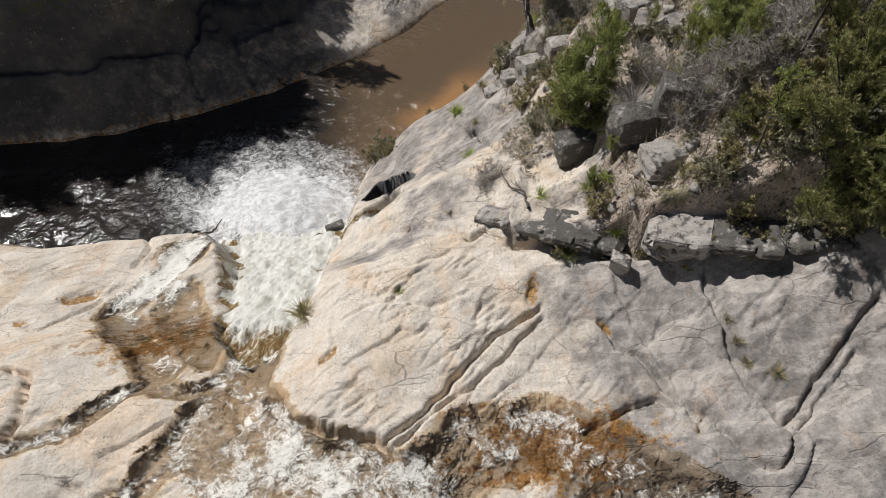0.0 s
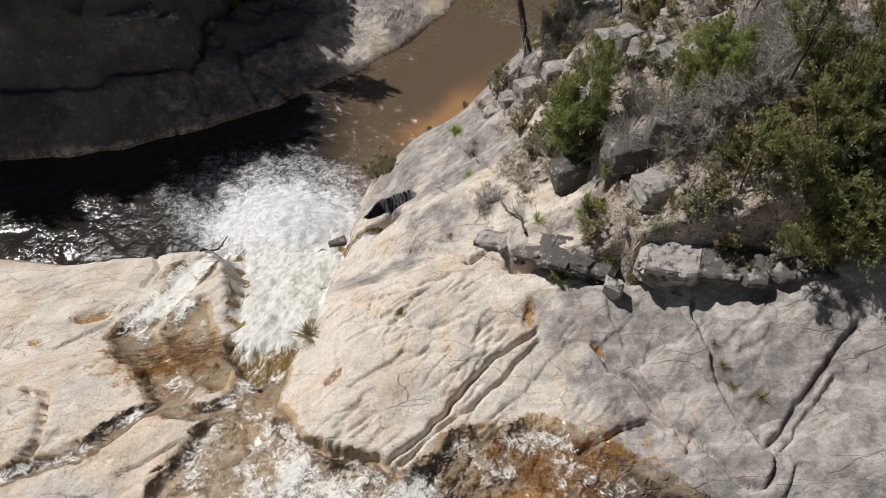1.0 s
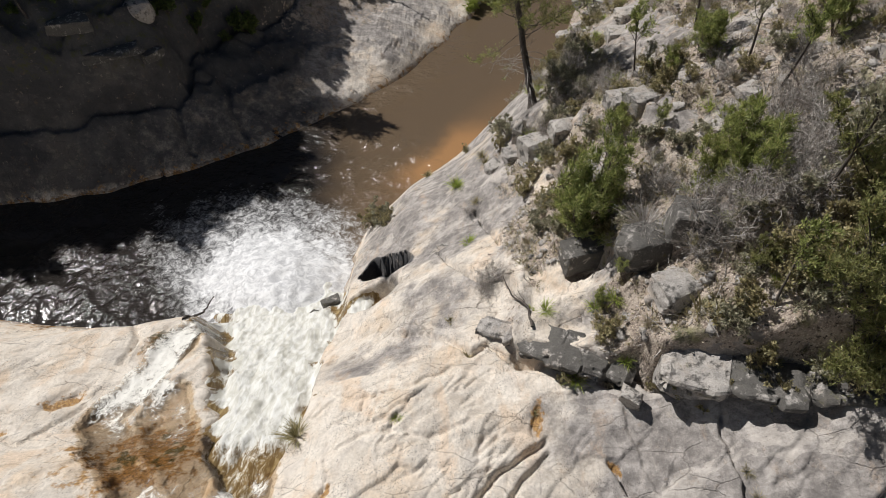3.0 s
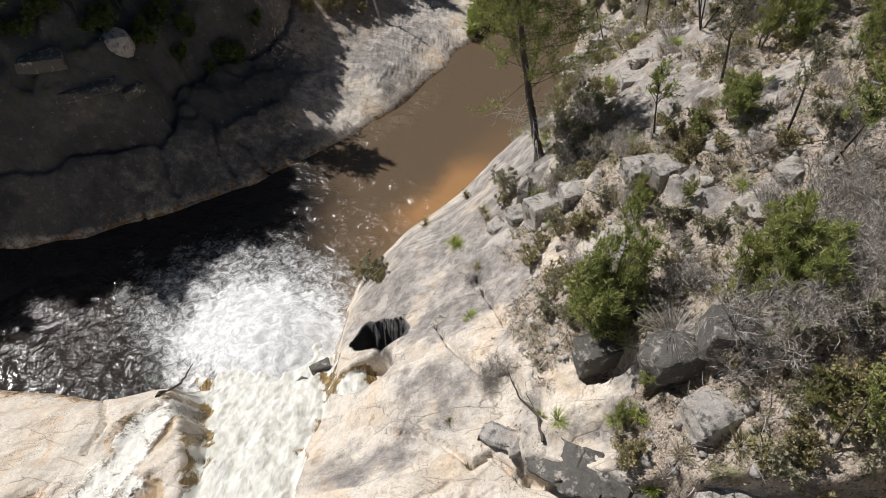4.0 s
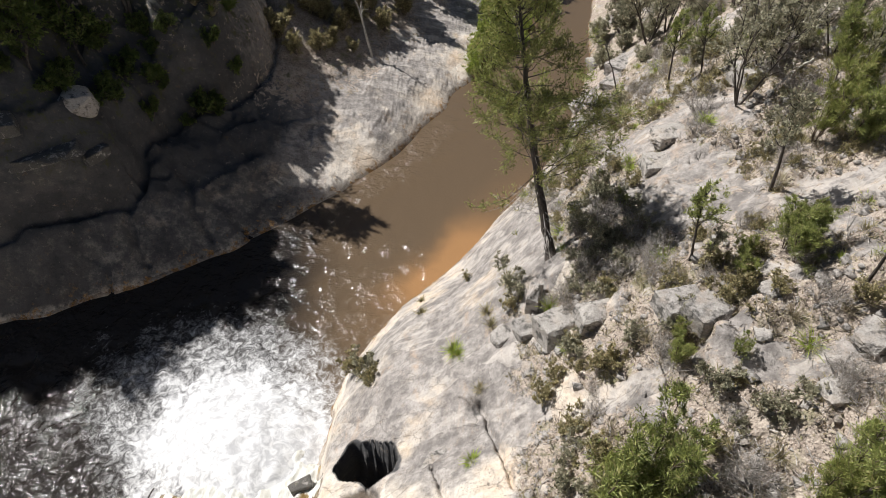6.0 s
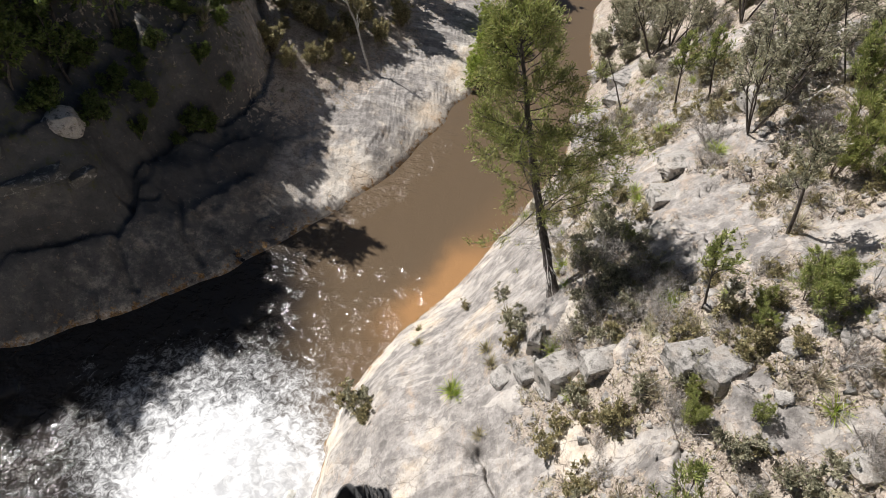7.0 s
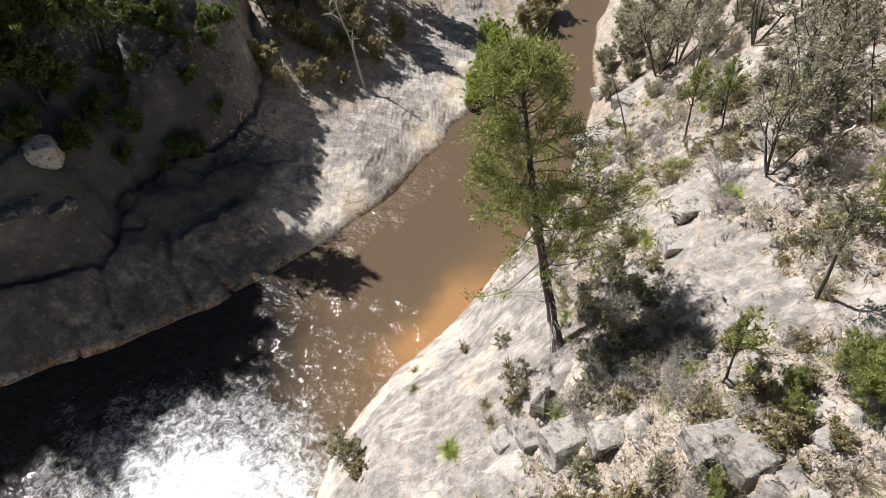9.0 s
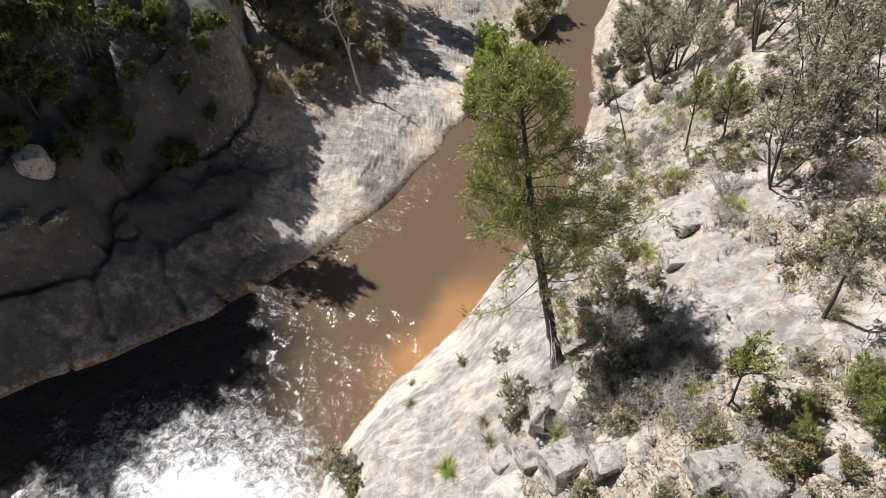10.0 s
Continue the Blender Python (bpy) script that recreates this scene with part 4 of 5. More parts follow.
def shrub(name, seed, tall, stems=5, spread=0.6, limbs=9, twigs=4, leaves=12, long=0.25, wide=0.03, lift=0.3, droop=0.0, thick=0.02, bark=BROWN_BARK, leaf=GREEN,
          low=0.25, limb=0.4, leafname="foliage"):
    """A bush or small tree: crooked stems from one foot, limbs, twigs and single leaves."""
    rng = np.random.default_rng(seed)
    wood, green = Soup(), Soup()
    for s in range(stems):
        a = rng.uniform(0, 2 * np.pi)
        lean = spread * rng.uniform(0.3, 1) if stems > 1 else spread * 0.3
        path = bend((0.04 * math.cos(a), 0.04 * math.sin(a), -0.15), (lean * math.cos(a), lean * math.sin(a), 1), tall * rng.uniform(0.75, 1.08), rng, 7, 0.10 if stems > 1 else 0.05, 0.2)
        wood.tube(path, thick * np.linspace(1, 0.25, len(path)) * rng.uniform(0.7, 1.2), 5)
        for m in range(limbs):
            k = low + (0.97 - low) * (m + rng.uniform(0, 1)) / limbs
            p, d = along(path, k)
            a = rng.uniform(0, 2 * np.pi)
            out = np.array([math.cos(a), math.sin(a), rng.uniform(0.1, 0.9)]) + 0.5 * d / (np.linalg.norm(d) + 1e-9)
            size = tall * limb * (1.15 - 0.75 * k) * rng.uniform(0.6, 1.2)
            arm = bend(p, out, size, rng, 3, 0.22, lift)
            wood.tube(arm, thick * 0.4 * np.linspace(1, 0.3, len(arm)), 3)
            for t in range(twigs):
                q, e = along(arm, rng.uniform(0.25, 1))
                w = e / (np.linalg.norm(e) + 1e-9) + rng.normal(size=3) * 0.7
                tip = bend(q, w, size * rng.uniform(0.25, 0.5), rng, 2, 0.3, lift)
                if not leaves or rng.uniform() < 0.35:
                    wood.tube(tip, thick * 0.16 * np.linspace(1, 0.5, len(tip)) + 0.002, 3)
                if leaves:
                    f = rng.uniform(0.1, 1, leaves)[:, None] * (len(tip) - 1)
                    i = np.minimum(f.astype(int), len(tip) - 2)[:, 0]
                    spot = tip[i] + (tip[i + 1] - tip[i]) * (f - i[:, None]) + rng.normal(size=(leaves, 3)) * long * 0.22
                    way = (tip[i + 1] - tip[i]) / (np.linalg.norm(tip[i + 1] - tip[i], axis=1)[:, None] + 1e-9) + rng.normal(size=(leaves, 3)) * 0.55 + np.array([0, 0, -droop])
                    green.leaves(spot, way, long, wide, rng)
    thing = new(name)
    part("stem", wood.mesh("stem", bark, True), thing)
    if leaves:
        tagged(part(leafname, green.mesh(leafname, leaf), thing), kind="stuff" if leafname == "brush" else "")
    return thing


def tussock(name, seed, tall, blades, leaf, spread=0.8, wide=0.025):
    rng = np.random.default_rng(seed)
    s = Soup()
    a, r = rng.uniform(0, 2 * np.pi, blades), rng.uniform(0.1, spread, blades)
    foot = np.stack([np.cos(a) * r * 0.22 * tall, np.sin(a) * r * 0.22 * tall, np.full(blades, -0.05)], -1)
    way = np.stack([np.cos(a) * r, np.sin(a) * r, rng.uniform(0.5, 1.1, blades)], -1) + rng.normal(size=(blades, 3)) * 0.15
    way /= np.linalg.norm(way, axis=1)[:, None]
    size = tall * rng.uniform(0.5, 1.1, (blades, 1))
    mid = foot + way * size * 0.6
    s.leaves(foot, way, 0.01, 0.01, rng)
    side = np.cross(way, [[0, 0, 1.0]])
    side /= np.linalg.norm(side, axis=1)[:, None] + 1e-9
    tip = mid + (way * [[1.2, 1.2, 0.45]]) * size * 0.45
    w = wide * rng.uniform(0.6, 1.3, (blades, 1)) * 0.5
    p = np.stack([foot - side * w, foot + side * w, mid + side * w * 0.8, mid - side * w * 0.8, tip + side * 0.003, tip - side * 0.003], 1).reshape(-1, 3)
    k = np.arange(blades)[:, None] * 6
    s.take(p, np.concatenate([k + [[0, 1, 2, 3]], k + [[3, 2, 4, 5]]]))
    return new(name, s.mesh(name, leaf))


def pine():
    """The tall pine that leans out over the water."""
    rng = np.random.default_rng(7)
    foot = np.array([4.6, 29.4, at(4.6, 29.4) - 0.25])
    knots = np.array([foot, (4.42, 29.9, foot[2] + 0.7), (3.95, 30.6, 12.3), (3.55, 30.95, 14.2), (3.25, 31.0, 15.7), (2.95, 30.9, 17.4), (2.68, 31.0, 19.0), (2.55, 31.0, 20.0)])
    path = np.array([along(knots, k)[0] for k in np.linspace(0, 1, 36)]) + rng.normal(size=(36, 3)) * 0.02
    rad = np.interp(np.linspace(0, 1, 36), (0, 0.05, 0.12, 0.5, 0.85, 1), (0.34, 0.23, 0.185, 0.12, 0.05, 0.015))
    thing = new("pine_tree")
    thing.location = foot
    trunk = Soup()
    trunk.tube(path - foot, rad, 10)
    part("trunk", trunk.mesh("trunk", DARK_BARK, True), thing, "dark rough bark trunk leaning over the water")
    wood, bare, green = Soup(), Soup(), Soup()
    for m in range(120):
        k = 0.16 + 0.82 * ((m + rng.uniform(0, 1)) / 120) ** 1.05
        p, d = along(path, k)
        a = rng.uniform(0, 2 * np.pi)
        dead = k < 0.30
        reach = 0.3 + 2.55 * (1 - max(0.0, (k - 0.42) / 0.58)) ** 0.7 if k > 0.30 else 2.1
        reach *= rng.uniform(0.55, 1.12)
        # the crown hangs fuller over the slope
        if not dead and math.cos(a) > 0.2:
            reach *= 1.2
        out = np.array([math.cos(a), math.sin(a), rng.uniform(-0.25, 0.15) if dead else rng.uniform(0.0, 0.5) + 0.7 * max(0.0, k - 0.6)])
        arm = bend(p - foot, out, reach, rng, 6, 0.16, -0.25 if dead else 0.35)
        (bare if dead else wood).tube(arm, (0.014 if dead else 0.022) * np.linspace(1, 0.25, len(arm)), 4)
        for t in range(9 if dead else 17):
            q, e = along(arm, rng.uniform(0.2, 1) if dead else rng.uniform(0.3, 1) ** 0.7)
            w = e / np.linalg.norm(e) + rng.normal(size=3) * 0.75
            tip = bend(q, w, rng.uniform(0.25, 0.6) * (1 if not dead else 0.8), rng, 3, 0.25, 0.1 if dead else 0.3)
            (bare if dead else wood).tube(tip, (0.006 if dead else 0.006) * np.linspace(1, 0.5, len(tip)), 3)
            if dead and (k < 0.25 or rng.uniform() < 0.8):
                continue
            n = 17
            f = rng.uniform(0.15, 1, n)[:, None] * (len(tip) - 1)
            i = np.minimum(f.astype(int), len(tip) - 2)[:, 0]
            spot = tip[i] + (tip[i + 1] - tip[i]) * (f - i[:, None]) + rng.normal(size=(n, 3)) * 0.06
            way = (tip[i + 1] - tip[i]) * 6 + rng.normal(size=(n, 3)) * 0.5 + np.array([0, 0, 0.1])
            green.leaves(spot, way, 0.16, 0.03, rng)
    part("branchwork", wood.mesh("branchwork", DARK_BARK, True), thing)
    part("dead_branchwork", bare.mesh("dead_branchwork", GREY_BARK, True), thing, "bare grey dead lower branches")
    part("crown", green.mesh("crown", NEEDLES), thing, "open olive-green needle crown")
    return tagged(thing, "tall pine with open green crown leaning from the rocky bank", "tree")


def stand(x, y, turn=0.0, size=1.0, sink=0.0, tall=1.0, lean=0.0, toward=0.0):
    """The pose of a plant on the ground."""
    return pose(x, y, at(x, y) - sink, 0, 0, 0) @ Matrix.Rotation(lean, 4, (-math.sin(toward), math.cos(toward), 0)) @ pose(0, 0, 0, 0, 0, turn) @ Matrix.Diagonal((size, size, size * tall, 1))


def spread_out(makers, places, rng, label, category, group, low=0.8, high=1.25):
    """Copies of the given plants at the given places: x, y, size."""
    for k, (x, y, size) in enumerate(places):
        source = makers[k % len(makers)]
        tagged(copy_thing(source, stand(x, y, rng.uniform(0, 360), size * rng.uniform(0.92, 1.08), 0.05, rng.uniform(low, high) ** 0.5, rng.uniform(0, 0.12), rng.uniform(0, 6.28))), label, category, group)


def patch(count, x0, x1, y0, y1, rng, least=0.45, tries=4000):
    """Places on the soil of the slope."""
    x, y = rng.uniform(x0, x1, tries), rng.uniform(y0, y1, tries)
    c = cover(x, y)
    S, D = shore(RIGHT_SHORE, x, y)
    good = (c > least) & (D > 0.5)
    return list(zip(x[good][:count], y[good][:count]))


def drop(things):
    for ob in things:
        for o in (*ob.children_recursive, ob):
            bpy.data.objects.remove(o)


rng = np.random.default_rng(20)
pine()

# tall green casuarina-like shrubs
green_kinds = [shrub("green_shrub", 100 + k, 3.0, 4, 0.35, 13, 6, 26, 0.15, 0.024, 0.7, -0.3, 0.03, BROWN_BARK, (GREEN, GREEN, NEEDLES)[k], 0.12, 0.36) for k in range(3)]
spread_out(green_kinds, [(4.9, 18.5, 1.3), (5.4, 19.3, 1.2), (4.6, 19.4, 0.9), (8.7, 17.4, 1.15), (9.0, 18.3, 0.85), (8.0, 18.0, 0.85), (10.0, 24.4, 0.75), (9.9, 25.0, 0.6),
                         (12.8, 29.9, 1.0), (13.4, 28.8, 0.9)], rng, "green feathery shrub with fine upright needles on the slope", "shrub", "green shrubs on the slope")
spread_out(green_kinds[::-1], [(6.9, 23.2, 0.32), (6.8, 22.5, 0.42), (8.8, 24.5, 0.40), (10.3, 25.0, 0.5), (7.9, 22.1, 0.3), (7.0, 30.0, 0.35), (9.0, 25.1, 0.35), (5.7, 16.2, 0.3), (5.1, 15.7, 0.3), (14.2, 31.5, 0.8), (15.5, 34, 0.9),
                               (13.0, 22.5, 0.9), (14.5, 19.5, 1.0), (13.6, 25.4, 0.7)], rng, "small green feathery shrub among rocks and litter", "shrub", "green shrubs on the slope")
drop(green_kinds)

# the big dark trees above the ledge
dark_kinds = [shrub("dark_tree", 110 + k, 4.4, 4, 0.4, 15, 8, 26, 0.14, 0.03, 0.5, -0.2, 0.05, DARK_BARK, DEEP, 0.15, 0.36) for k in range(2)]
spread_out(dark_kinds, [(10.3, 12.7, 0.8), (10.9, 12.0, 0.85), (10.5, 11.5, 0.7), (11.7, 11.2, 0.8), (10.7, 13.6, 0.7), (11.6, 12.1, 0.8), (11.8, 13.4, 0.85), (12.6, 12.4, 0.85), (11.4, 14.4, 0.8), (9.4, 13.7, 0.35), (8.7, 14.4, 0.3), (11.2, 16.4, 0.6), (13.0, 13.8, 0.9), (14.0, 13.0, 1.0), (12.2, 14.6, 0.7)], rng, "bushy dark green tree standing above the rock ledge", "tree", "dark trees above the ledge")
drop(dark_kinds)

# round leafy bushes
olive_kinds = [shrub("olive_bush", 120 + k, 1.2, 5, 0.9, 7, 5, 12, 0.085, 0.045, 0.3, 0.0, 0.018, BROWN_BARK, (OLIVE, OLIVE, SAGE)[k], 0.1, 0.45) for k in range(3)]
spread_out(olive_kinds, [(4.2, 14.0, 0.8), (7.3, 13.0, 0.95), (8.0, 13.2, 0.9), (8.7, 12.8, 1.0), (9.6, 12.4, 0.85), (-3.6, 28.4, 1.3), (-4.2, 29.5, 1.3), (-3.3, 27.7, 0.9), (3.3, 28.7, 0.95), (2.9, 28.1, 0.8), (4.0, 22.1, 0.9), (3.8, 20.2, 0.85),
                         (7.7, 31.3, 0.7), (1.5, 33.3, 0.6), (6.0, 23.6, 0.8), (5.3, 23.5, 0.8), (11.5, 36.3, 1.1), (11.7, 30.3, 0.9), (3.6, 23.5, 0.85), (4.1, 23.9, 0.7), (3.9, 21.2, 0.8)],
           rng, "olive-brown leafy bush growing from the rock", "shrub", "olive bushes")
spread_out(olive_kinds[2:], [(5.7, 30.3, 1.1), (6.3, 28.8, 1.3), (5.3, 28.2, 1.0), (6.8, 30.8, 1.2), (6.0, 27.6, 1.1), (7.2, 29.6, 1.0), (6.5, 26.8, 0.9), (4.9, 27.4, 0.8), (5.6, 26.6, 0.9), (7.4, 28.0, 0.8), (2.9, 31.6, 0.7), (5.9, 31.8, 0.9)],
           rng, "pale grey-green rounded bush below the pine", "shrub", "sage bushes")
spread_out(olive_kinds, [(8.2, 13.6, 1.0), (8.9, 13.9, 1.1), (9.5, 13.3, 1.0), (9.9, 14.3, 1.2), (9.1, 14.8, 1.0), (8.3, 14.6, 0.9), (10.4, 14.9, 1.2), (7.5, 13.7, 0.9), (10.2, 12.4, 1.0), (11.0, 11.7, 1.0), (9.0, 12.2, 0.8), (7.6, 12.5, 0.8), (8.4, 12.3, 0.7), (10.9, 15.8, 1.2), (9.6, 16.0, 1.0)],
           rng, "olive-brown bush crowding the ground above the ledge", "shrub", "olive bushes")
spread_out(olive_kinds, [(x, y, rng.uniform(0.4, 0.9)) for x, y in patch(190, 4, 18, 13, 50, rng, 0.35)], rng, "low olive bush on stony soil", "shrub", "olive bushes")
drop(olive_kinds)

# grey dead shrubs
grey_kinds = [shrub("dead_shrub", 140 + k, 1.4, 6, 0.9, 7, 5, 4, 0.24, 0.012, 0.2, 0.0, 0.03, GREY_BARK, TWIGS, 0.1, 0.5, "brush") for k in range(3)]
spread_out(grey_kinds, [(6.2, 29.6, 1.1), (5.4, 27.6, 0.95), (6.8, 25.8, 0.8), (8.9, 16.2, 1.2), (7.5, 18.9, 1.1), (9.7, 17.1, 1.1), (6.9, 33.8, 0.8), (1.5, 18.0, 0.7), (1.3, 24.4, 0.5), (1.9, 18.5, 0.8), (7.8, 16.7, 1.2),
                        (10.1, 18.3, 1.3), (11.7, 16.0, 1.3), (13.8, 33.0, 1.2), (11.1, 34.7, 1.0), (8.0, 24.8, 0.6), (8.3, 15.9, 1.1), (10.6, 18.1, 1.1), (6.4, 26.6, 0.9), (5.7, 19.7, 0.8), (8.4, 16.5, 1.0), (10.0, 15.5, 1.0),
                        (7.1, 27.0, 0.8)] + [(rng.uniform(6, 12.5), rng.uniform(15.5, 21), rng.uniform(0.8, 1.35)) for k in range(20)], rng, "grey leafless dead shrub with tangled twigs", "shrub", "dead shrubs")
spread_out(grey_kinds, [(x, y, rng.uniform(0.35, 0.8)) for x, y in patch(120, 4, 18, 13, 50, rng)], rng, "small grey dead shrub on stony soil", "shrub", "dead shrubs")
drop(grey_kinds)

# slender saplings and gum trees on the slope
sapling_kinds = [shrub("sapling", 160 + k, 3.3, 1, 0.3, 16, 6, 18, 0.11, 0.034, 0.5, -0.2, 0.045, DARK_BARK, (GREEN, SAGE)[k], 0.5, 0.34) for k in range(2)]
spread_out(sapling_kinds, [(7.9, 25.8, 0.95), (10.6, 27.7, 1.2), (11.6, 40.0, 1.1), (10.7, 22.9, 1.0), (11.1, 21.2, 1.2), (14.1, 31.3, 1.2), (8.8, 13.4, 0.9), (8.1, 25.5, 0.6), (12.8, 36.4, 0.9), (9.9, 15.4, 1.2), (12.8, 39.5, 1.0)],
           rng, "slender young tree with dark thin trunk and small crown", "tree", "saplings on the slope")
drop(sapling_kinds)
gum_kinds = [shrub("gum_tree", 170 + k, 5.0, 4, 0.45, 12, 7, 15, 0.12, 0.046, 0.3, 0.4, 0.055, DARK_BARK, SAGE, 0.3, 0.34) for k in range(2)]
spread_out(gum_kinds, [(12.1, 34.1, 1.0), (13.6, 36.0, 1.0), (14.3, 36.5, 0.9), (15.3, 54.5, 1.3), (16.4, 54.4, 1.3), (15.8, 39.5, 1.1), (17.5, 43.0, 1.1), (18.5, 37.5, 1.1), (16.5, 30.5, 1.1), (16.0, 26.0, 1.0), (17.5, 48.0, 1.2), (20.5, 45.0, 1.3),
                       (19.0, 53.4, 1.2), (20.0, 60.0, 1.3), (22.5, 52.0, 1.3), (21.0, 67.0, 1.4), (16.0, 50.5, 0.9), (19.0, 41.0, 1.1), (15.5, 35.0, 0.8), (20.0, 49.0, 1.1)], rng, "many-stemmed gum tree with sparse grey-green crown", "tree", "gum trees on the slope")
drop(gum_kinds)

# dense bushes by the far channel
bank_kinds = [shrub("bank_bush", 180 + k, 2.2, 6, 0.7, 9, 6, 9, 0.20, 0.066, 0.3, 0.1, 0.025, BROWN_BARK, (SAGE, BRIGHT, OLIVE)[k], 0.08, 0.42) for k in range(3)]
spread_out(bank_kinds[:1], [(13.6, 61.1, 1.0), (15.0, 60.5, 1.1), (15.6, 62.6, 1.2), (16.2, 66.4, 1.2), (17.5, 64.0, 1.2), (14.6, 57.6, 0.7), (18.2, 69.5, 1.3), (17.4, 59.0, 1.0), (18.9, 75.0, 1.4), (20.5, 72.0, 1.4)] + [(x, y, rng.uniform(0.4, 0.8)) for x, y in patch(16, 11.5, 21, 36, 66, rng, 0.35)], rng,
           "dense grey-green bush on the river bank", "shrub", "bushes along the channel")
spread_out(bank_kinds[1:2], [(3.0, 58.6, 0.6), (3.4, 60.2, 0.75), (2.6, 57.7, 0.45), (4.1, 62.4, 0.9), (4.9, 64.4, 1.0), (6.0, 66.2, 1.0), (4.6, 66.6, 1.0), (3.0, 59.5, 0.6), (6.0, 61.8, 0.95), (4.9, 59.6, 0.7), (7.1, 63.4, 1.0), (5.2, 61.3, 0.8), (6.2, 64.2, 1.0), (7.9, 65.6, 1.0), (4.3, 60.9, 0.7), (3.8, 62.5, 0.9)], rng,
           "bright green bush at the water's edge", "shrub", "bushes along the channel")
spread_out(bank_kinds[2:], [(9.3, 69.6, 1.1), (10.6, 72.6, 1.3), (8.2, 69.0, 1.1), (9.0, 72.0, 1.2), (-4.3, 60.4, 0.9), (-6.7, 57.0, 0.5), (-8.3, 57.0, 0.8), (-9.0, 56.0, 0.7), (-10.4, 54.4, 0.8), (-3.0, 63.5, 0.9), (-6.4, 61.0, 1.0), (-9.9, 59.5, 1.0),
                            (-11.8, 55.5, 0.9), (-7.6, 59.5, 0.9)] + [(rng.uniform(-13, -3), rng.uniform(57, 66), rng.uniform(0.5, 1.0)) for k in range(18)], rng, "dark leafy bush at the foot of the shaded wood", "shrub", "bushes along the channel")
drop(bank_kinds)

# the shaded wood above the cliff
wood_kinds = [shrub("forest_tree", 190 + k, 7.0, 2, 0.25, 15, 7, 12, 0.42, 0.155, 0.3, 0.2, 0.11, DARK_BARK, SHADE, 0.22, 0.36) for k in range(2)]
# trees on a jittered lattice, sized so their shadows keep within these outlines
SHADOW_EDGE_Y, SHADOW_EDGE_X = (24, 33, 36, 38.5, 43, 45, 48, 50, 52, 55, 62), (-10.2, -10.2, -10.2, -9.2, -9.0, -10.0, -10.4, -9.5, -7.0, -6.0, -5.0)
SHADOW_LOW_X, SHADOW_LOW_Y = (-40, -23.5, -21.5, -20.5, -19.2, -17.6, -16.3, -15.3, -12.5, -9.8), (27.0, 28.0, 29.6, 31.2, 32.2, 31.4, 29.9, 31.0, 32.0, 33.3)
wood_places = []
for i, j in np.ndindex(12, 16):
    x, y = -44 + 2.4 * i + rng.uniform(-0.9, 0.9), 34.5 + 2.4 * j + rng.uniform(-0.9, 0.9)
    brink = float(above_crevice(np.array([x]), np.array([y]))[0])
    if brink < 2.2 or y - 0.5 * x > 64 + 8 * rng.uniform():
        continue
    foot, size = at(x, y), 1.45
    while size > 0.2:
        top = foot + 7.2 * size
        if x + 0.705 * top + 0.8 < np.interp(y - 0.453 * top, SHADOW_EDGE_Y, SHADOW_EDGE_X) and y - 0.453 * top - 0.7 > np.interp(x + 0.705 * top, SHADOW_LOW_X, SHADOW_LOW_Y):
            break
        size -= 0.05
    if size > 0.25:
        wood_places.append((x, y, size * rng.uniform(0.9, 1.0)))
spread_out(wood_kinds, wood_places, rng, "dark leafy tree in the shaded wood above the cliff", "tree", "shaded wood above the cliff", 0.97, 1.03)
spread_out(wood_kinds, [(-12.4, 61, 0.8), (-10.4, 63, 1.0), (-7.2, 65, 1.0), (-13, 64, 1.1), (-6.5, 71, 1.1), (-9, 69, 1.1), (-3, 80, 1.2)] + [(rng.uniform(-32, -9), rng.uniform(64, 84), rng.uniform(0.8, 1.4)) for k in range(24)],
           rng, "dark leafy tree in the shaded wood behind the slab", "tree", "shaded wood above the cliff")
# set here, and this tall, for the tree shadow far out on the pool
slim = copy_thing(wood_kinds[1], stand(-18.4, 48.4, 40, 1.1, 0.05, 1.35))
tagged(slim, "slim dark tree standing out above the shaded wood", "tree", "shaded wood above the cliff")
drop(wood_kinds)

# an old grass tree with a skirt of dead leaves
skirt = tussock("grass_tree", 230, 0.85, 300, TWIGS, 1.5, 0.016)
skirt.matrix_world = stand(6.3, 17.0, 0, 1.0, -0.75)
tagged(skirt, "silver-grey grass tree with a drooping fan of dry leaves", "grass tree")

# undergrowth on the shaded cliff; its far left end is added to dim it
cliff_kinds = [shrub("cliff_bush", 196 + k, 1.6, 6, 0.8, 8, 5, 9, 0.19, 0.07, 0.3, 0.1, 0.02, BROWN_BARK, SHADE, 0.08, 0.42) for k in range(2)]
spread_out(cliff_kinds, [(x, float(np.interp(x, (-40, -25, -20, -18, -16.2, -14.5, -13), (36.4, 38.6, 40.9, 42.5, 44.6, 46.4, 49.5))) + rng.uniform(0.5, 6.5), rng.uniform(0.45, 1.0)) for x in np.linspace(-33, -13.2, 95)], rng, "dark bush clinging to the shaded cliff", "shrub", "bushes on the cliff")
drop(cliff_kinds)

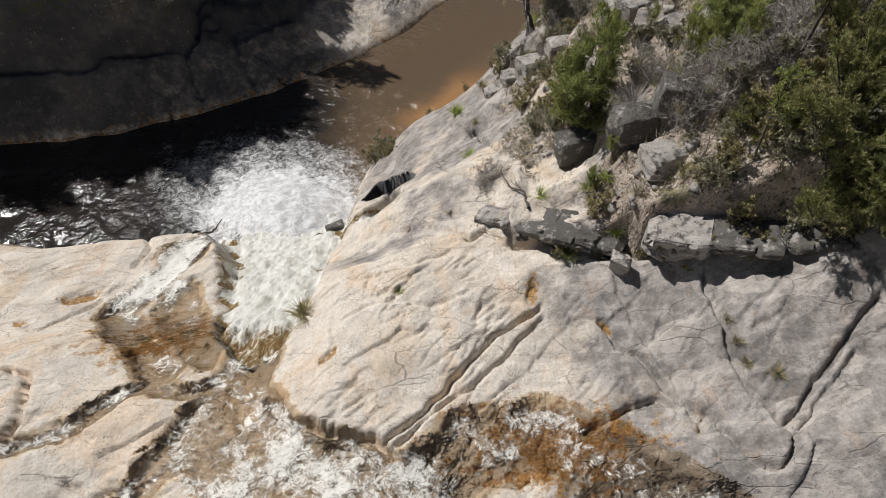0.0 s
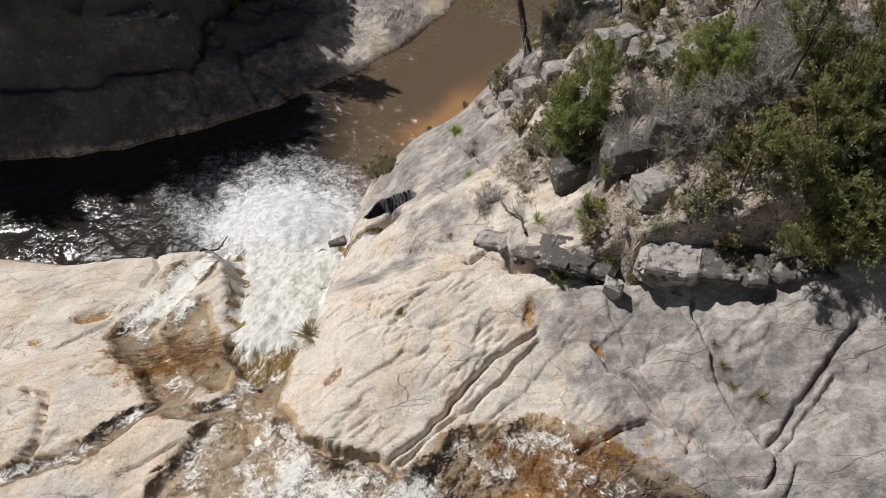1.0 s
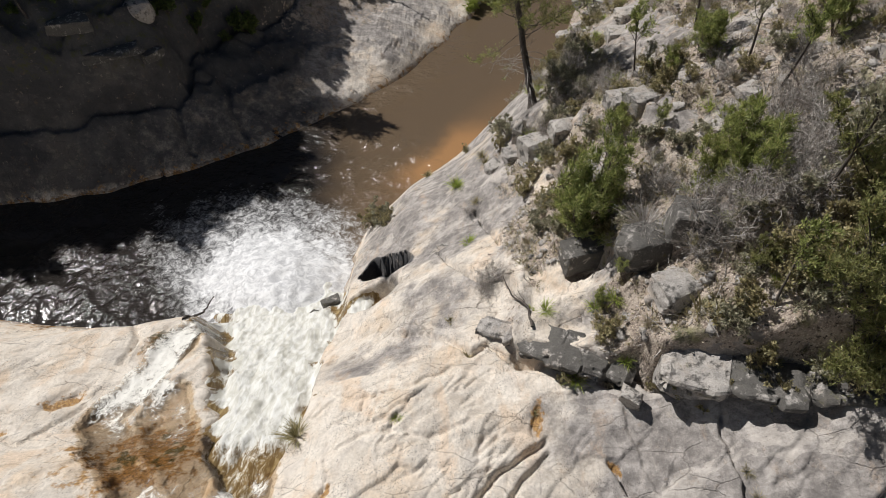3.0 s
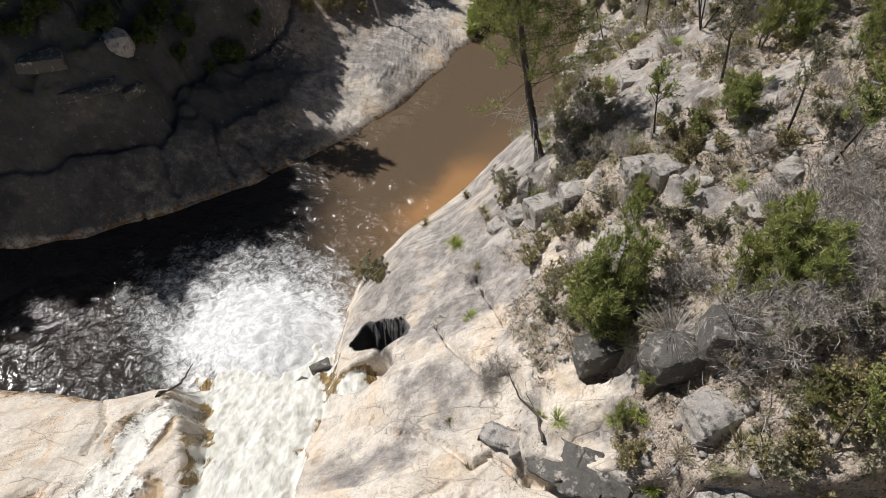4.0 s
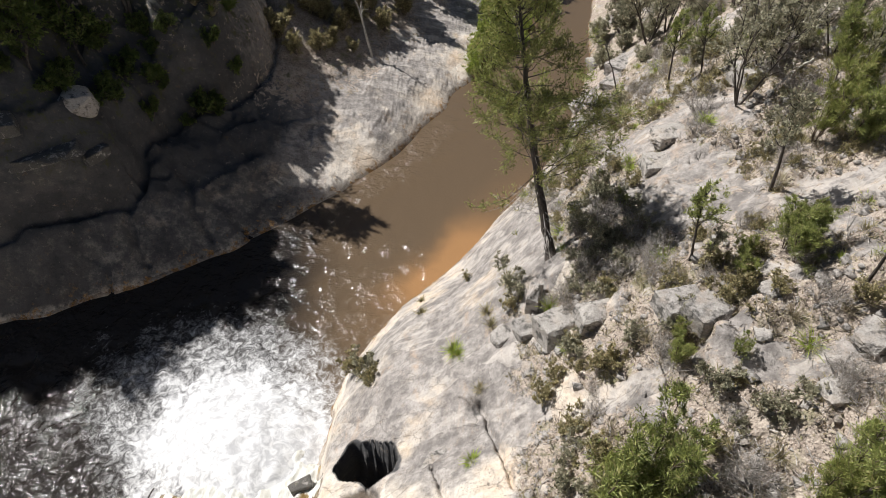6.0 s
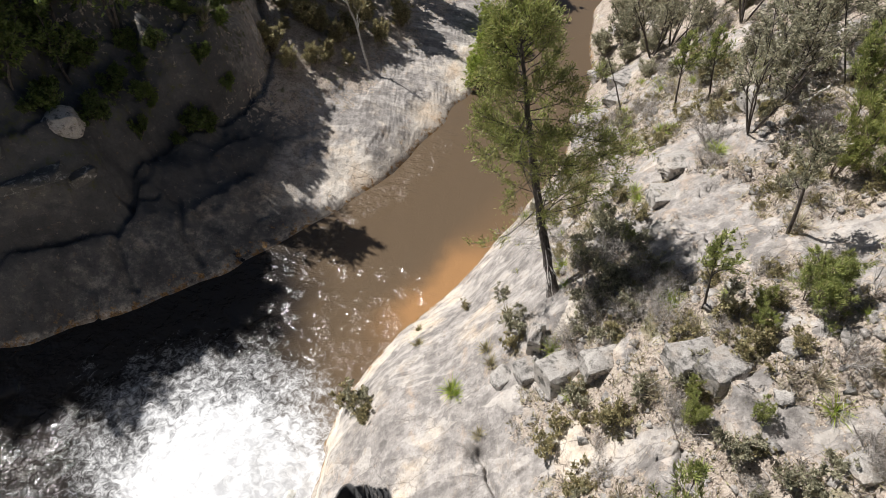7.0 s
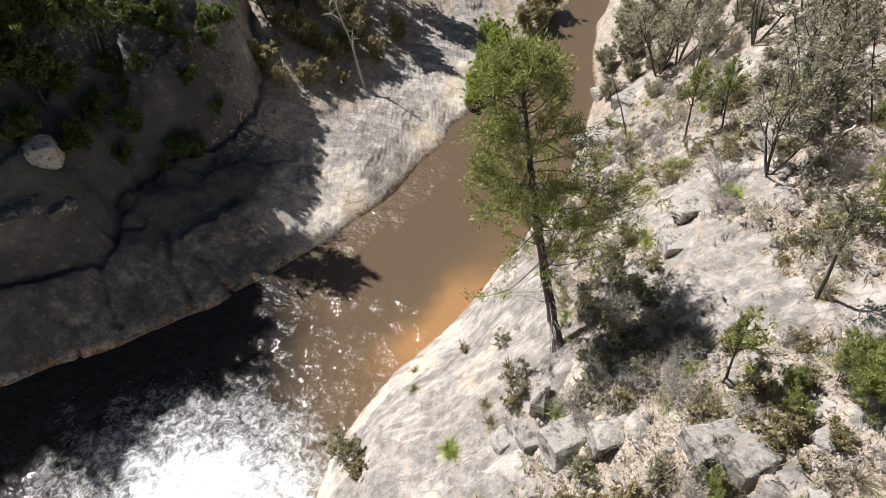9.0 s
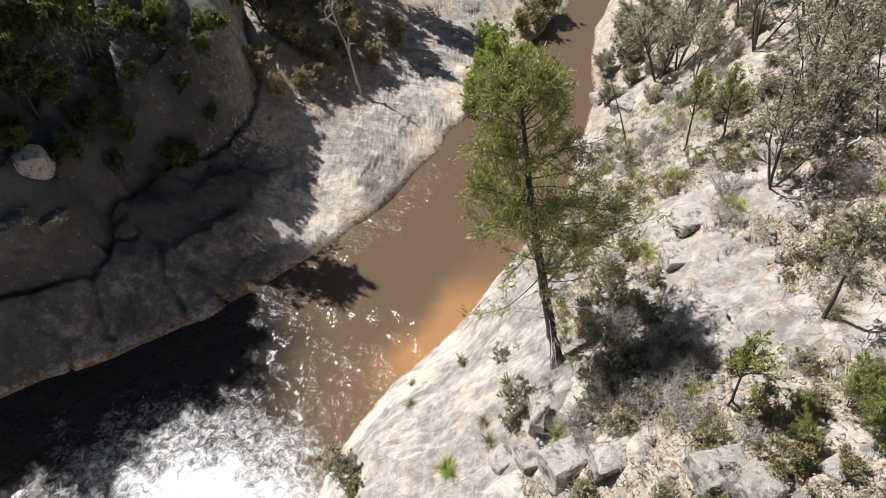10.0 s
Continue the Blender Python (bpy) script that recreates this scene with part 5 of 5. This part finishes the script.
# grass
grass_kinds = [tussock("grass_tussock", 200 + k, 0.6, 130, (BRIGHT, OLIVE, STRAW)[k]) for k in range(3)]
spread_out(grass_kinds[:1], [(0.7, 27.2, 1.1), (1.2, 22.0, 0.8), (0.9, 26.9, 0.7), (3.5, 16.1, 0.8), (-1.5, 13.0, 0.5), (3.2, 16.5, 0.7), (5.0, 15.7, 0.8), (5.5, 15.6, 0.8), (5.7, 13.9, 0.8), (4.3, 13.8, 1.0), (4.6, 14.2, 1.1), (10.5, 37.1, 0.9)], rng,
           "bright green grass tussock in a rock crack", "grass", "grass tussocks")
spread_out(grass_kinds[1:2], [(1.6, 24.9, 0.8), (2.2, 27.7, 0.9), (-0.8, 31.3, 0.8), (0.9, 15.3, 0.7), (-5.0, 13.0, 1.3), (-5.1, 13.5, 1.1), (3.0, 29.8, 0.9), (2.1, 28.6, 0.9), (8.4, 9.0, 0.5), (9.0, 8.6, 0.6), (-0.9, 33.2, 0.7), (8.3, 9.6, 0.6), (8.2, 10.3, 0.5),
                              (0.3, 16.9, 0.5), (2.9, 12.9, 0.4)], rng, "olive grass tussock growing on the slab", "grass", "grass tussocks")
spread_out(grass_kinds, [(x, y, rng.uniform(0.5, 1.1)) for x, y in patch(200, 3, 18, 13, 52, rng, 0.3)], rng, "dry grass tussock on stony soil", "grass", "grass tussocks")
spread_out([grass_kinds[0], grass_kinds[2]], [(-14.3 - 2.5 * k / 44 + rng.normal() * 0.45, 50.3 + 4.4 * k / 44 + rng.normal() * 0.5, rng.uniform(0.8, 1.4)) for k in range(45)], rng, "sunlit yellow-green grass on the cliff top", "grass", "grass on the cliff top")
drop(grass_kinds)


# ---- boulders and ledges ----
def boulder_mesh(name, seed, a, b, c, blocky=0.55, cuts=4, material=STONE):
    """A broken stone of the given half lengths, standing on z = 0: a block split along flat faces, its edges worn."""
    r = np.random.default_rng(seed)
    bm = bmesh.new()
    keep = 0.62 + 0.5 * blocky
    for corner in np.ndindex(2, 2, 2):
        p = (np.array(corner) * 2.0 - 1) * r.uniform(keep - 0.22, min(keep + 0.08, 1.0), 3)
        bm.verts.new(p)
    for k in range(cuts + 3):
        w = r.normal(size=3)
        bm.verts.new(w / np.linalg.norm(w) * r.uniform(0.95, 1.25))
    hull = bmesh.ops.convex_hull(bm, input=bm.verts[:])
    bmesh.ops.delete(bm, geom=[v for v in hull["geom_interior"] if isinstance(v, bmesh.types.BMVert)], context="VERTS")
    bmesh.ops.dissolve_limit(bm, angle_limit=radians(12), verts=bm.verts[:], edges=bm.edges[:])
    bmesh.ops.bevel(bm, geom=bm.edges[:], offset=0.05, segments=1, affect="EDGES")
    bmesh.ops.triangulate(bm, faces=bm.faces[:])
    for turn in range(3):
        bmesh.ops.subdivide_edges(bm, edges=[e for e in bm.edges if e.calc_length() > 0.2], cuts=1, use_grid_fill=True)
        bmesh.ops.triangulate(bm, faces=bm.faces[:])
    p = np.array([v.co for v in bm.verts])
    q = p * 1.7 + r.uniform(0, 50)
    bulge = 0.07 * layers(q[:, 0] + q[:, 2], q[:, 1] - q[:, 2], 3, seed) + 0.05 * layers(q[:, 0] * 3 - q[:, 2] * 3, q[:, 1] * 3 + q[:, 2] * 2, 3, seed + 5)
    p = (p + p * bulge[:, None]) * np.array([a, b, c]) * 1.12
    p[:, 2] += c * 0.55
    for v, w in zip(bm.verts, p):
        v.co = w
    for f in bm.faces:
        f.smooth = True
    mesh = bpy.data.meshes.new(name)
    bm.to_mesh(mesh)
    bm.free()
    mesh.materials.append(material)
    mesh.set_sharp_from_angle(angle=radians(24))
    return mesh


def boulder(x, y, a, b, c, turn, seed, label="grey angular boulder with lichen lying on the slope", name="boulder", tip=0.0, sink=0.2, blocky=0.55, stone=STONE):
    ob = new(name, boulder_mesh(name, seed, a, b, c, blocky, 4, stone))
    ob.matrix_world = pose(x, y, at(x, y) - sink, tip, 0, turn)
    return tagged(ob, label, "rock", "boulders")


for k, (x, y, a, b, c, turn, tip) in enumerate((
        (3.75, 27.7, 0.26, 0.42, 0.75, -20, 12), (3.35, 26.6, 0.40, 0.45, 0.42, 20, 0), (4.25, 25.9, 0.62, 0.55, 0.55, 25, -8), (5.4, 25.5, 0.75, 0.45, 0.42, 10, 0),
        (2.55, 26.9, 0.45, 0.38, 0.30, 35, 0), (7.2, 24.2, 0.65, 0.50, 0.40, 15, 5))):
    boulder(x, y, a, b, c, turn, 300 + k, "pale grey angular boulder in the heap below the pine", "boulder", tip)
for k, (x, y, a, b, c, turn) in enumerate(((9.2, 23.6, 0.42, 0.33, 0.28, 20), (9.8, 33.9, 0.8, 0.55, 0.4, 10), (11.3, 50.1, 0.9, 0.7, 0.6, 30), (10.8, 52.2, 0.9, 0.8, 0.5, 0), (10.5, 21.6, 0.5, 0.4, 0.3, 40),
                                           (8.7, 22.6, 0.35, 0.25, 0.2, 70), (9.5, 20.5, 0.5, 0.4, 0.32, 10), (3.4, 24.9, 0.35, 0.3, 0.25, 0))):
    boulder(x, y, a, b, c * 0.8, turn, 320 + k, blocky=0.3)
for k, (x, y, a, b, c, turn) in enumerate(((8.9, 32.3, 0.6, 0.5, 0.35, 0), (7.6, 23.6, 0.5, 0.5, 0.4, 30), (9.2, 12.6, 0.6, 0.5, 0.4, 15), (6.9, 14.9, 0.75, 0.6, 0.4, 20), (13.5, 53.9, 1.1, 0.8, 0.5, 40),
                                           (12.6, 51.6, 1.0, 0.7, 0.4, 50), (13.4, 36.0, 0.9, 0.6, 0.5, 10), (12.9, 58.0, 0.8, 0.6, 0.4, 20), (9.9, 47.5, 0.8, 0.6, 0.5, 20))):
    boulder(x, y, a, b, c, turn, 340 + k)
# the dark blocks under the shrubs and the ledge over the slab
boulder(4.95, 18.0, 0.75, 0.5, 0.5, 15, 360, "weathered grey block with a shaded overhang under a shrub", stone=DARK_STONE)
boulder(6.3, 16.55, 0.75, 0.6, 0.62, 10, 361, "large dark block with a mossy top under dead shrubs", stone=DARK_STONE)
boulder(7.4, 16.4, 0.7, 0.6, 0.6, -15, 362, "large dark block with a mossy top under dead shrubs", stone=DARK_STONE)


def ledge_block(name, seed, edge, drop, under, depth, label, stone=DARK_STONE):
    """A bed of rock that overhangs the slab: its front edge from end to end as x, y, z, the height of its face, how far the face runs back below, and its depth."""
    knots = np.array(edge, float)
    length = np.linalg.norm(np.diff(knots, axis=0), axis=1).sum()
    n, m = max(12, int(length / 0.07)), 34
    line = np.array([along(knots, k)[0] for k in np.linspace(0, 1, n)])
    side = knots[-1] - knots[0]
    back = np.array([-side[1], side[0], 0]) / np.hypot(side[0], side[1])
    run = np.linspace(0, 1, m)
    # section: over the top from the back, round the brow, down the face, under
    back_of = np.interp(run, (0, 0.42, 0.5, 0.56, 0.85, 1), (depth, 0.1, 0.0, 0.02, under, depth))
    level = np.interp(run, (0, 0.06, 0.42, 0.5, 0.56, 0.85, 1), (-drop, 0.12, 0.04, -0.05, -0.18, -drop, -drop - 0.3))
    s = np.linspace(0, length, n)[:, None] + 0 * run
    a, b = s + 31 * seed, (back_of - level)[None] + 0 * s
    cell, gap = plates(a / 0.85, b / 0.5, seed)
    push = 0.20 * layers(a / 1.3, b / 1.3, 4, seed) + 0.13 * cell - 0.10 * (1 - smooth(0, 0.10, gap)) + 0.03 * layers(a / 0.12, b / 0.12, 2, seed + 3)
    ends = smooth(0, 0.25, s) * smooth(length, length - 0.25, s)
    P = line[:, None] + back * (back_of[None, :, None] - push[..., None] * smooth(0.3, 0.5, run)[None, :, None]) + np.array([0, 0, 1.0]) * (level[None] + 0.5 * push * (1 - smooth(0.45, 0.6, run)))[..., None]
    middle = line[:, None] + back * depth * 0.5 - np.array([0, 0, drop * 0.5])
    P = middle + (P - middle) * (0.75 + 0.25 * ends[..., None])
    bm = bmesh.new()
    rows = [[bm.verts.new(p) for p in row] for row in P]
    for u, v in zip(rows[:-1], rows[1:]):
        for i in range(m - 1):
            bm.faces.new((u[i], v[i], v[i + 1], u[i + 1]))
    bm.faces.new(rows[0]), bm.faces.new(rows[-1][::-1])
    bmesh.ops.recalc_face_normals(bm, faces=bm.faces[:])
    for f in bm.faces:
        f.smooth = True
    mesh = bpy.data.meshes.new(name)
    bm.to_mesh(mesh)
    bm.free()
    mesh.materials.append(stone)
    mesh.set_sharp_from_angle(angle=radians(28))
    return tagged(new(name, mesh), label, "rock", "rock ledges")


ledge_block("rock_ledge", 371, ((2.35, 14.95, 10.3), (3.2, 14.15, 10.85), (4.2, 13.65, 11.0), (5.0, 13.3, 10.95)), 1.15, 0.6, 1.5, "grey rock ledge with a dark overhang above the slab")
ledge_block("rock_ledge", 372, ((4.9, 13.5, 10.95), (5.7, 13.05, 11.1)), 1.2, 0.6, 1.2, "short grey rock ledge set back between two others")
ledge_block("rock_ledge", 373, ((6.05, 12.4, 12.5), (7.0, 11.95, 12.6), (7.9, 11.75, 12.75)), 1.3, 0.65, 1.7, "thick pale-topped rock ledge with a sunlit end", STONE)
ledge_block("rock_ledge", 374, ((7.8, 11.7, 12.8), (8.8, 11.45, 12.95), (9.7, 11.3, 13.05)), 0.9, 0.7, 1.5, "low grey rock ledge under olive bushes")
ledge_block("rock_ledge", 375, ((9.7, 11.45, 13.15), (11.0, 11.15, 13.5), (12.6, 10.85, 13.9)), 0.8, 0.6, 1.5, "low grey rock ledge in the shade of trees")
ledge_block("rock_ledge", 376, ((1.1, 16.0, 9.75), (1.7, 15.6, 9.95), (2.3, 15.3, 10.15)), 0.6, 0.25, 0.8, "small grey rock step in the slab", STONE)
ledge_block("rock_ledge", 377, ((5.6, 14.9, 12.0), (6.4, 14.75, 12.3), (7.2, 14.4, 12.5)), 0.7, 0.25, 0.9, "pale broken rock step among the bushes", STONE)
boulder(5.75, 12.85, 0.36, 0.22, 0.5, -35, 378, "pale leaning stone between two ledges", "boulder", 20, 0.1, 0.5)
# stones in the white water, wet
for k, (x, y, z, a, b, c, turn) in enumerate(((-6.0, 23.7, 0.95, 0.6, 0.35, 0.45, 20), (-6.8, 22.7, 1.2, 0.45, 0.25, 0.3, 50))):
    boulder(x, y, a, b, c, turn, 390 + k, "wet dark rock standing in the white water", sink=at(x, y) - z, blocky=0.1, stone=DARK_STONE)
boulder(0.1, 22.6, 0.3, 0.22, 0.16, 20, 392, "small dark stone on the bare slab")
boulder(-0.3, 22.3, 0.2, 0.16, 0.12, 60, 393, "small dark stone on the bare slab")
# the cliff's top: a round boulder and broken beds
boulder(-20.9, 39.5, 1.9, 0.8, 0.42, 28, 396, "dark weathered block at the foot of the shaded cliff", sink=0.45, blocky=0.2, stone=DARK_STONE)
boulder(-19.3, 40.5, 0.9, 0.7, 0.4, 48, 397, "dark weathered block at the foot of the shaded cliff", sink=0.45, blocky=0.2, stone=DARK_STONE)
boulder(-22.8, 39.2, 1.6, 0.8, 0.5, 12, 398, "dark weathered block at the foot of the shaded cliff", sink=0.45, blocky=0.2, stone=DARK_STONE)
boulder(-20.0, 42.3, 1.15, 0.95, 0.85, 20, 395, "big pale rounded boulder on the cliff's edge", "boulder", 0, at(-20.0, 42.3) - 7.9, 0.15)


def scatter_mesh(name, material, count, x0, x1, y0, y1, seed, maker, least=0.3):
    r = np.random.default_rng(seed)
    x, y = r.uniform(x0, x1, count * 4), r.uniform(y0, y1, count * 4)
    S, D = shore(RIGHT_SHORE, x, y)
    good = (cover(x, y) > least) & (D > 1)
    x, y = x[good][:count], y[good][:count]
    s = Soup()
    maker(s, np.stack([x, y, height(x, y)], -1), r)
    return new(name, s.mesh(name, material))


def sticks(s, spots, r):
    for p in spots:
        a, l = r.uniform(0, 6.28), r.uniform(0.15, 0.8) ** 1.3
        d = np.array([math.cos(a), math.sin(a), r.normal() * 0.25])
        path = np.array([p + [0, 0, 0.03], p + d * l * 0.5 + [0, 0, 0.06 + 0.05 * r.uniform()], p + d * l + r.normal(size=3) * 0.06])
        s.tube(path, np.array([1, 0.8, 0.4]) * r.uniform(0.006, 0.02), 3)


def fallen(s, spots, r):
    n = len(spots)
    way = r.normal(size=(n, 3)) * [1, 1, 0.35]
    s.leaves(spots + [0, 0, 0.02], way, 0.14, 0.05, r)


def pebbles(s, spots, r):
    cube = np.array([(-1, -1, -1), (1, -1, -1), (1, 1, -1), (-1, 1, -1), (-1, -1, 1), (1, -1, 1), (1, 1, 1), (-1, 1, 1)], float)
    faces = np.array([(0, 3, 2, 1), (4, 5, 6, 7), (0, 1, 5, 4), (1, 2, 6, 5), (2, 3, 7, 6), (3, 0, 4, 7)])
    for p in spots:
        size = 0.035 + 0.15 * r.uniform() ** 3
        a = r.uniform(0, 6.28)
        q = (cube * [1, 0.75, 0.5] + r.normal(size=(8, 3)) * 0.22) * size
        q = np.stack([q[:, 0] * math.cos(a) - q[:, 1] * math.sin(a), q[:, 0] * math.sin(a) + q[:, 1] * math.cos(a), q[:, 2]], -1)
        s.take(q + p, faces)


def tufts(s, spots, r):
    for p in spots:
        k = int(r.integers(8, 18))
        size = r.uniform(0.12, 0.38)
        way = r.normal(size=(k, 3)) * [0.6, 0.6, 0.3] + [0, 0, 0.8]
        s.leaves(np.repeat(p[None], k, 0) + r.normal(size=(k, 3)) * [0.07, 0.07, 0.01], way, size, 0.022, r)


tagged(scatter_mesh("dry_grass", STRAW, 1700, 2.5, 18, 13, 54, 404, tufts, 0.2), "pale dry grass tufts all over the slope", "grass", kind="stuff")
tagged(scatter_mesh("undergrowth", OLIVE, 1300, 2.5, 18, 13, 54, 405, tufts, 0.3), "low olive-green herbs over the slope", "undergrowth", kind="stuff")
tagged(scatter_mesh("dry_brush", TWIGS, 1300, 2.5, 18, 13, 54, 406, tufts, 0.25), "low grey dead herbs over the slope", "undergrowth", kind="stuff")
tagged(scatter_mesh("fallen_twigs", GREY_BARK, 3600, 2.5, 17, 13, 46, 401, sticks), "fallen grey twigs scattered over the soil", "twigs", kind="stuff")
tagged(scatter_mesh("leaf_litter", STRAW, 16000, 2.5, 17, 13, 46, 402, fallen), "dry fallen leaves over the stony soil", "leaf litter", kind="stuff")
tagged(scatter_mesh("loose_stones", STONE, 2800, 2.5, 17, 13, 52, 403, pebbles, 0.4), "small loose grey stones on the slope", "stones", kind="stuff")


# ---- dead wood ----
def dead_stick(name, label, path, thick, forks=5, seed=0, bark=GREY_BARK, category="dead tree"):
    r = np.random.default_rng(seed)
    path = np.array(path, float)
    fine = np.array([along(path, k)[0] for k in np.linspace(0, 1, 14)]) + r.normal(size=(14, 3)) * thick * 0.35
    foot = fine[0].copy()
    thing = new(name)
    thing.location = foot
    s = Soup()
    s.tube(fine - foot, thick * np.linspace(1, 0.3, 14), 7)
    part("trunk", s.mesh("trunk", bark, True), thing)
    length = np.linalg.norm(fine[-1] - fine[0])
    for k in range(forks):
        b = Soup()
        p, d = along(fine - foot, r.uniform(0.35, 0.95))
        arm = bend(p, d / np.linalg.norm(d) + r.normal(size=3) * 0.8, length * r.uniform(0.12, 0.3), r, 5, 0.25, 0.1)
        b.tube(arm, thick * 0.35 * np.linspace(1, 0.25, len(arm)), 4)
        for t in range(3):
            q, e = along(arm, r.uniform(0.3, 1))
            tip = bend(q, e / np.linalg.norm(e) + r.normal(size=3) * 0.7, length * 0.08, r, 3, 0.3)
            b.tube(tip, thick * 0.14 * np.linspace(1, 0.4, len(tip)), 3)
        part("branch", b.mesh("branch", bark, True), thing)
    return tagged(thing, label, category)


dead_stick("dead_tree", "bleached dead tree leaning over the far slab", ((-5.2, 57.0, at(-5.2, 57) - 0.2), (-5.7, 57.8, 4.6), (-6.6, 58.4, 7.6), (-7.0, 58.6, 9.5)), 0.11, 9, 411, PALE_BARK)
dead_stick("dead_pole", "thin dead pole leaning beside the far channel", ((11.9, 47.7, at(11.9, 47.7) - 0.2), (11.3, 49.0, at(11.9, 47.7) + 1.6), (10.7, 49.6, at(11.9, 47.7) + 3.0)), 0.06, 2, 412, DARK_BARK)
dead_stick("log", "dark driftwood log propped in the white water", ((-12.2, 20.6, at(-12.2, 20.6) + 0.1), (-12.1, 22.0, 2.6), (-11.9, 23.2, 2.4)), 0.08, 0, 413, DARK_BARK, "log")
dead_stick("fallen_branch", "dark fallen branch lying over the slab", ((3.0, 15.4, at(3.0, 15.4) + 0.08), (2.9, 16.3, at(2.9, 16.3) + 0.25), (2.5, 17.1, at(2.5, 17.1) + 0.2), (2.2, 18.0, at(2.2, 18.0) + 0.5)), 0.05, 3, 414, DARK_BARK, "branch")
dead_stick("fallen_branch", "pale bare fallen branches over the dead shrubs", ((14.6, 34.6, at(14.6, 34.6) + 0.6), (13.6, 34.0, at(13.6, 34) + 1.0), (12.6, 33.2, at(12.6, 33.2) + 0.6)), 0.05, 7, 415, PALE_BARK, "branch")
dead_stick("fallen_branch", "grey fallen branch with many twigs", ((7.0, 19.8, at(7.0, 19.8) + 0.3), (6.4, 20.6, at(6.4, 20.6) + 0.5), (5.9, 21.3, at(5.9, 21.3) + 0.4)), 0.04, 8, 416, GREY_BARK, "branch")
dead_stick("fallen_branch", "grey fallen branch with many twigs", ((9.6, 18.2, at(9.6, 18.2) + 0.4), (10.2, 17.5, at(10.2, 17.5) + 0.7), (11.0, 17.0, at(11, 17) + 0.5)), 0.04, 9, 417, PALE_BARK, "branch")
dead_stick("bare_tree", "crooked bare tree with two pale stems", ((10.0, 15.5, at(10, 15.5) - 0.1), (10.6, 15.9, at(10, 15.5) + 0.5), (10.8, 16.2, at(10, 15.5) + 2.0), (11.0, 16.4, at(10, 15.5) + 3.4)), 0.07, 8, 418, BROWN_BARK)
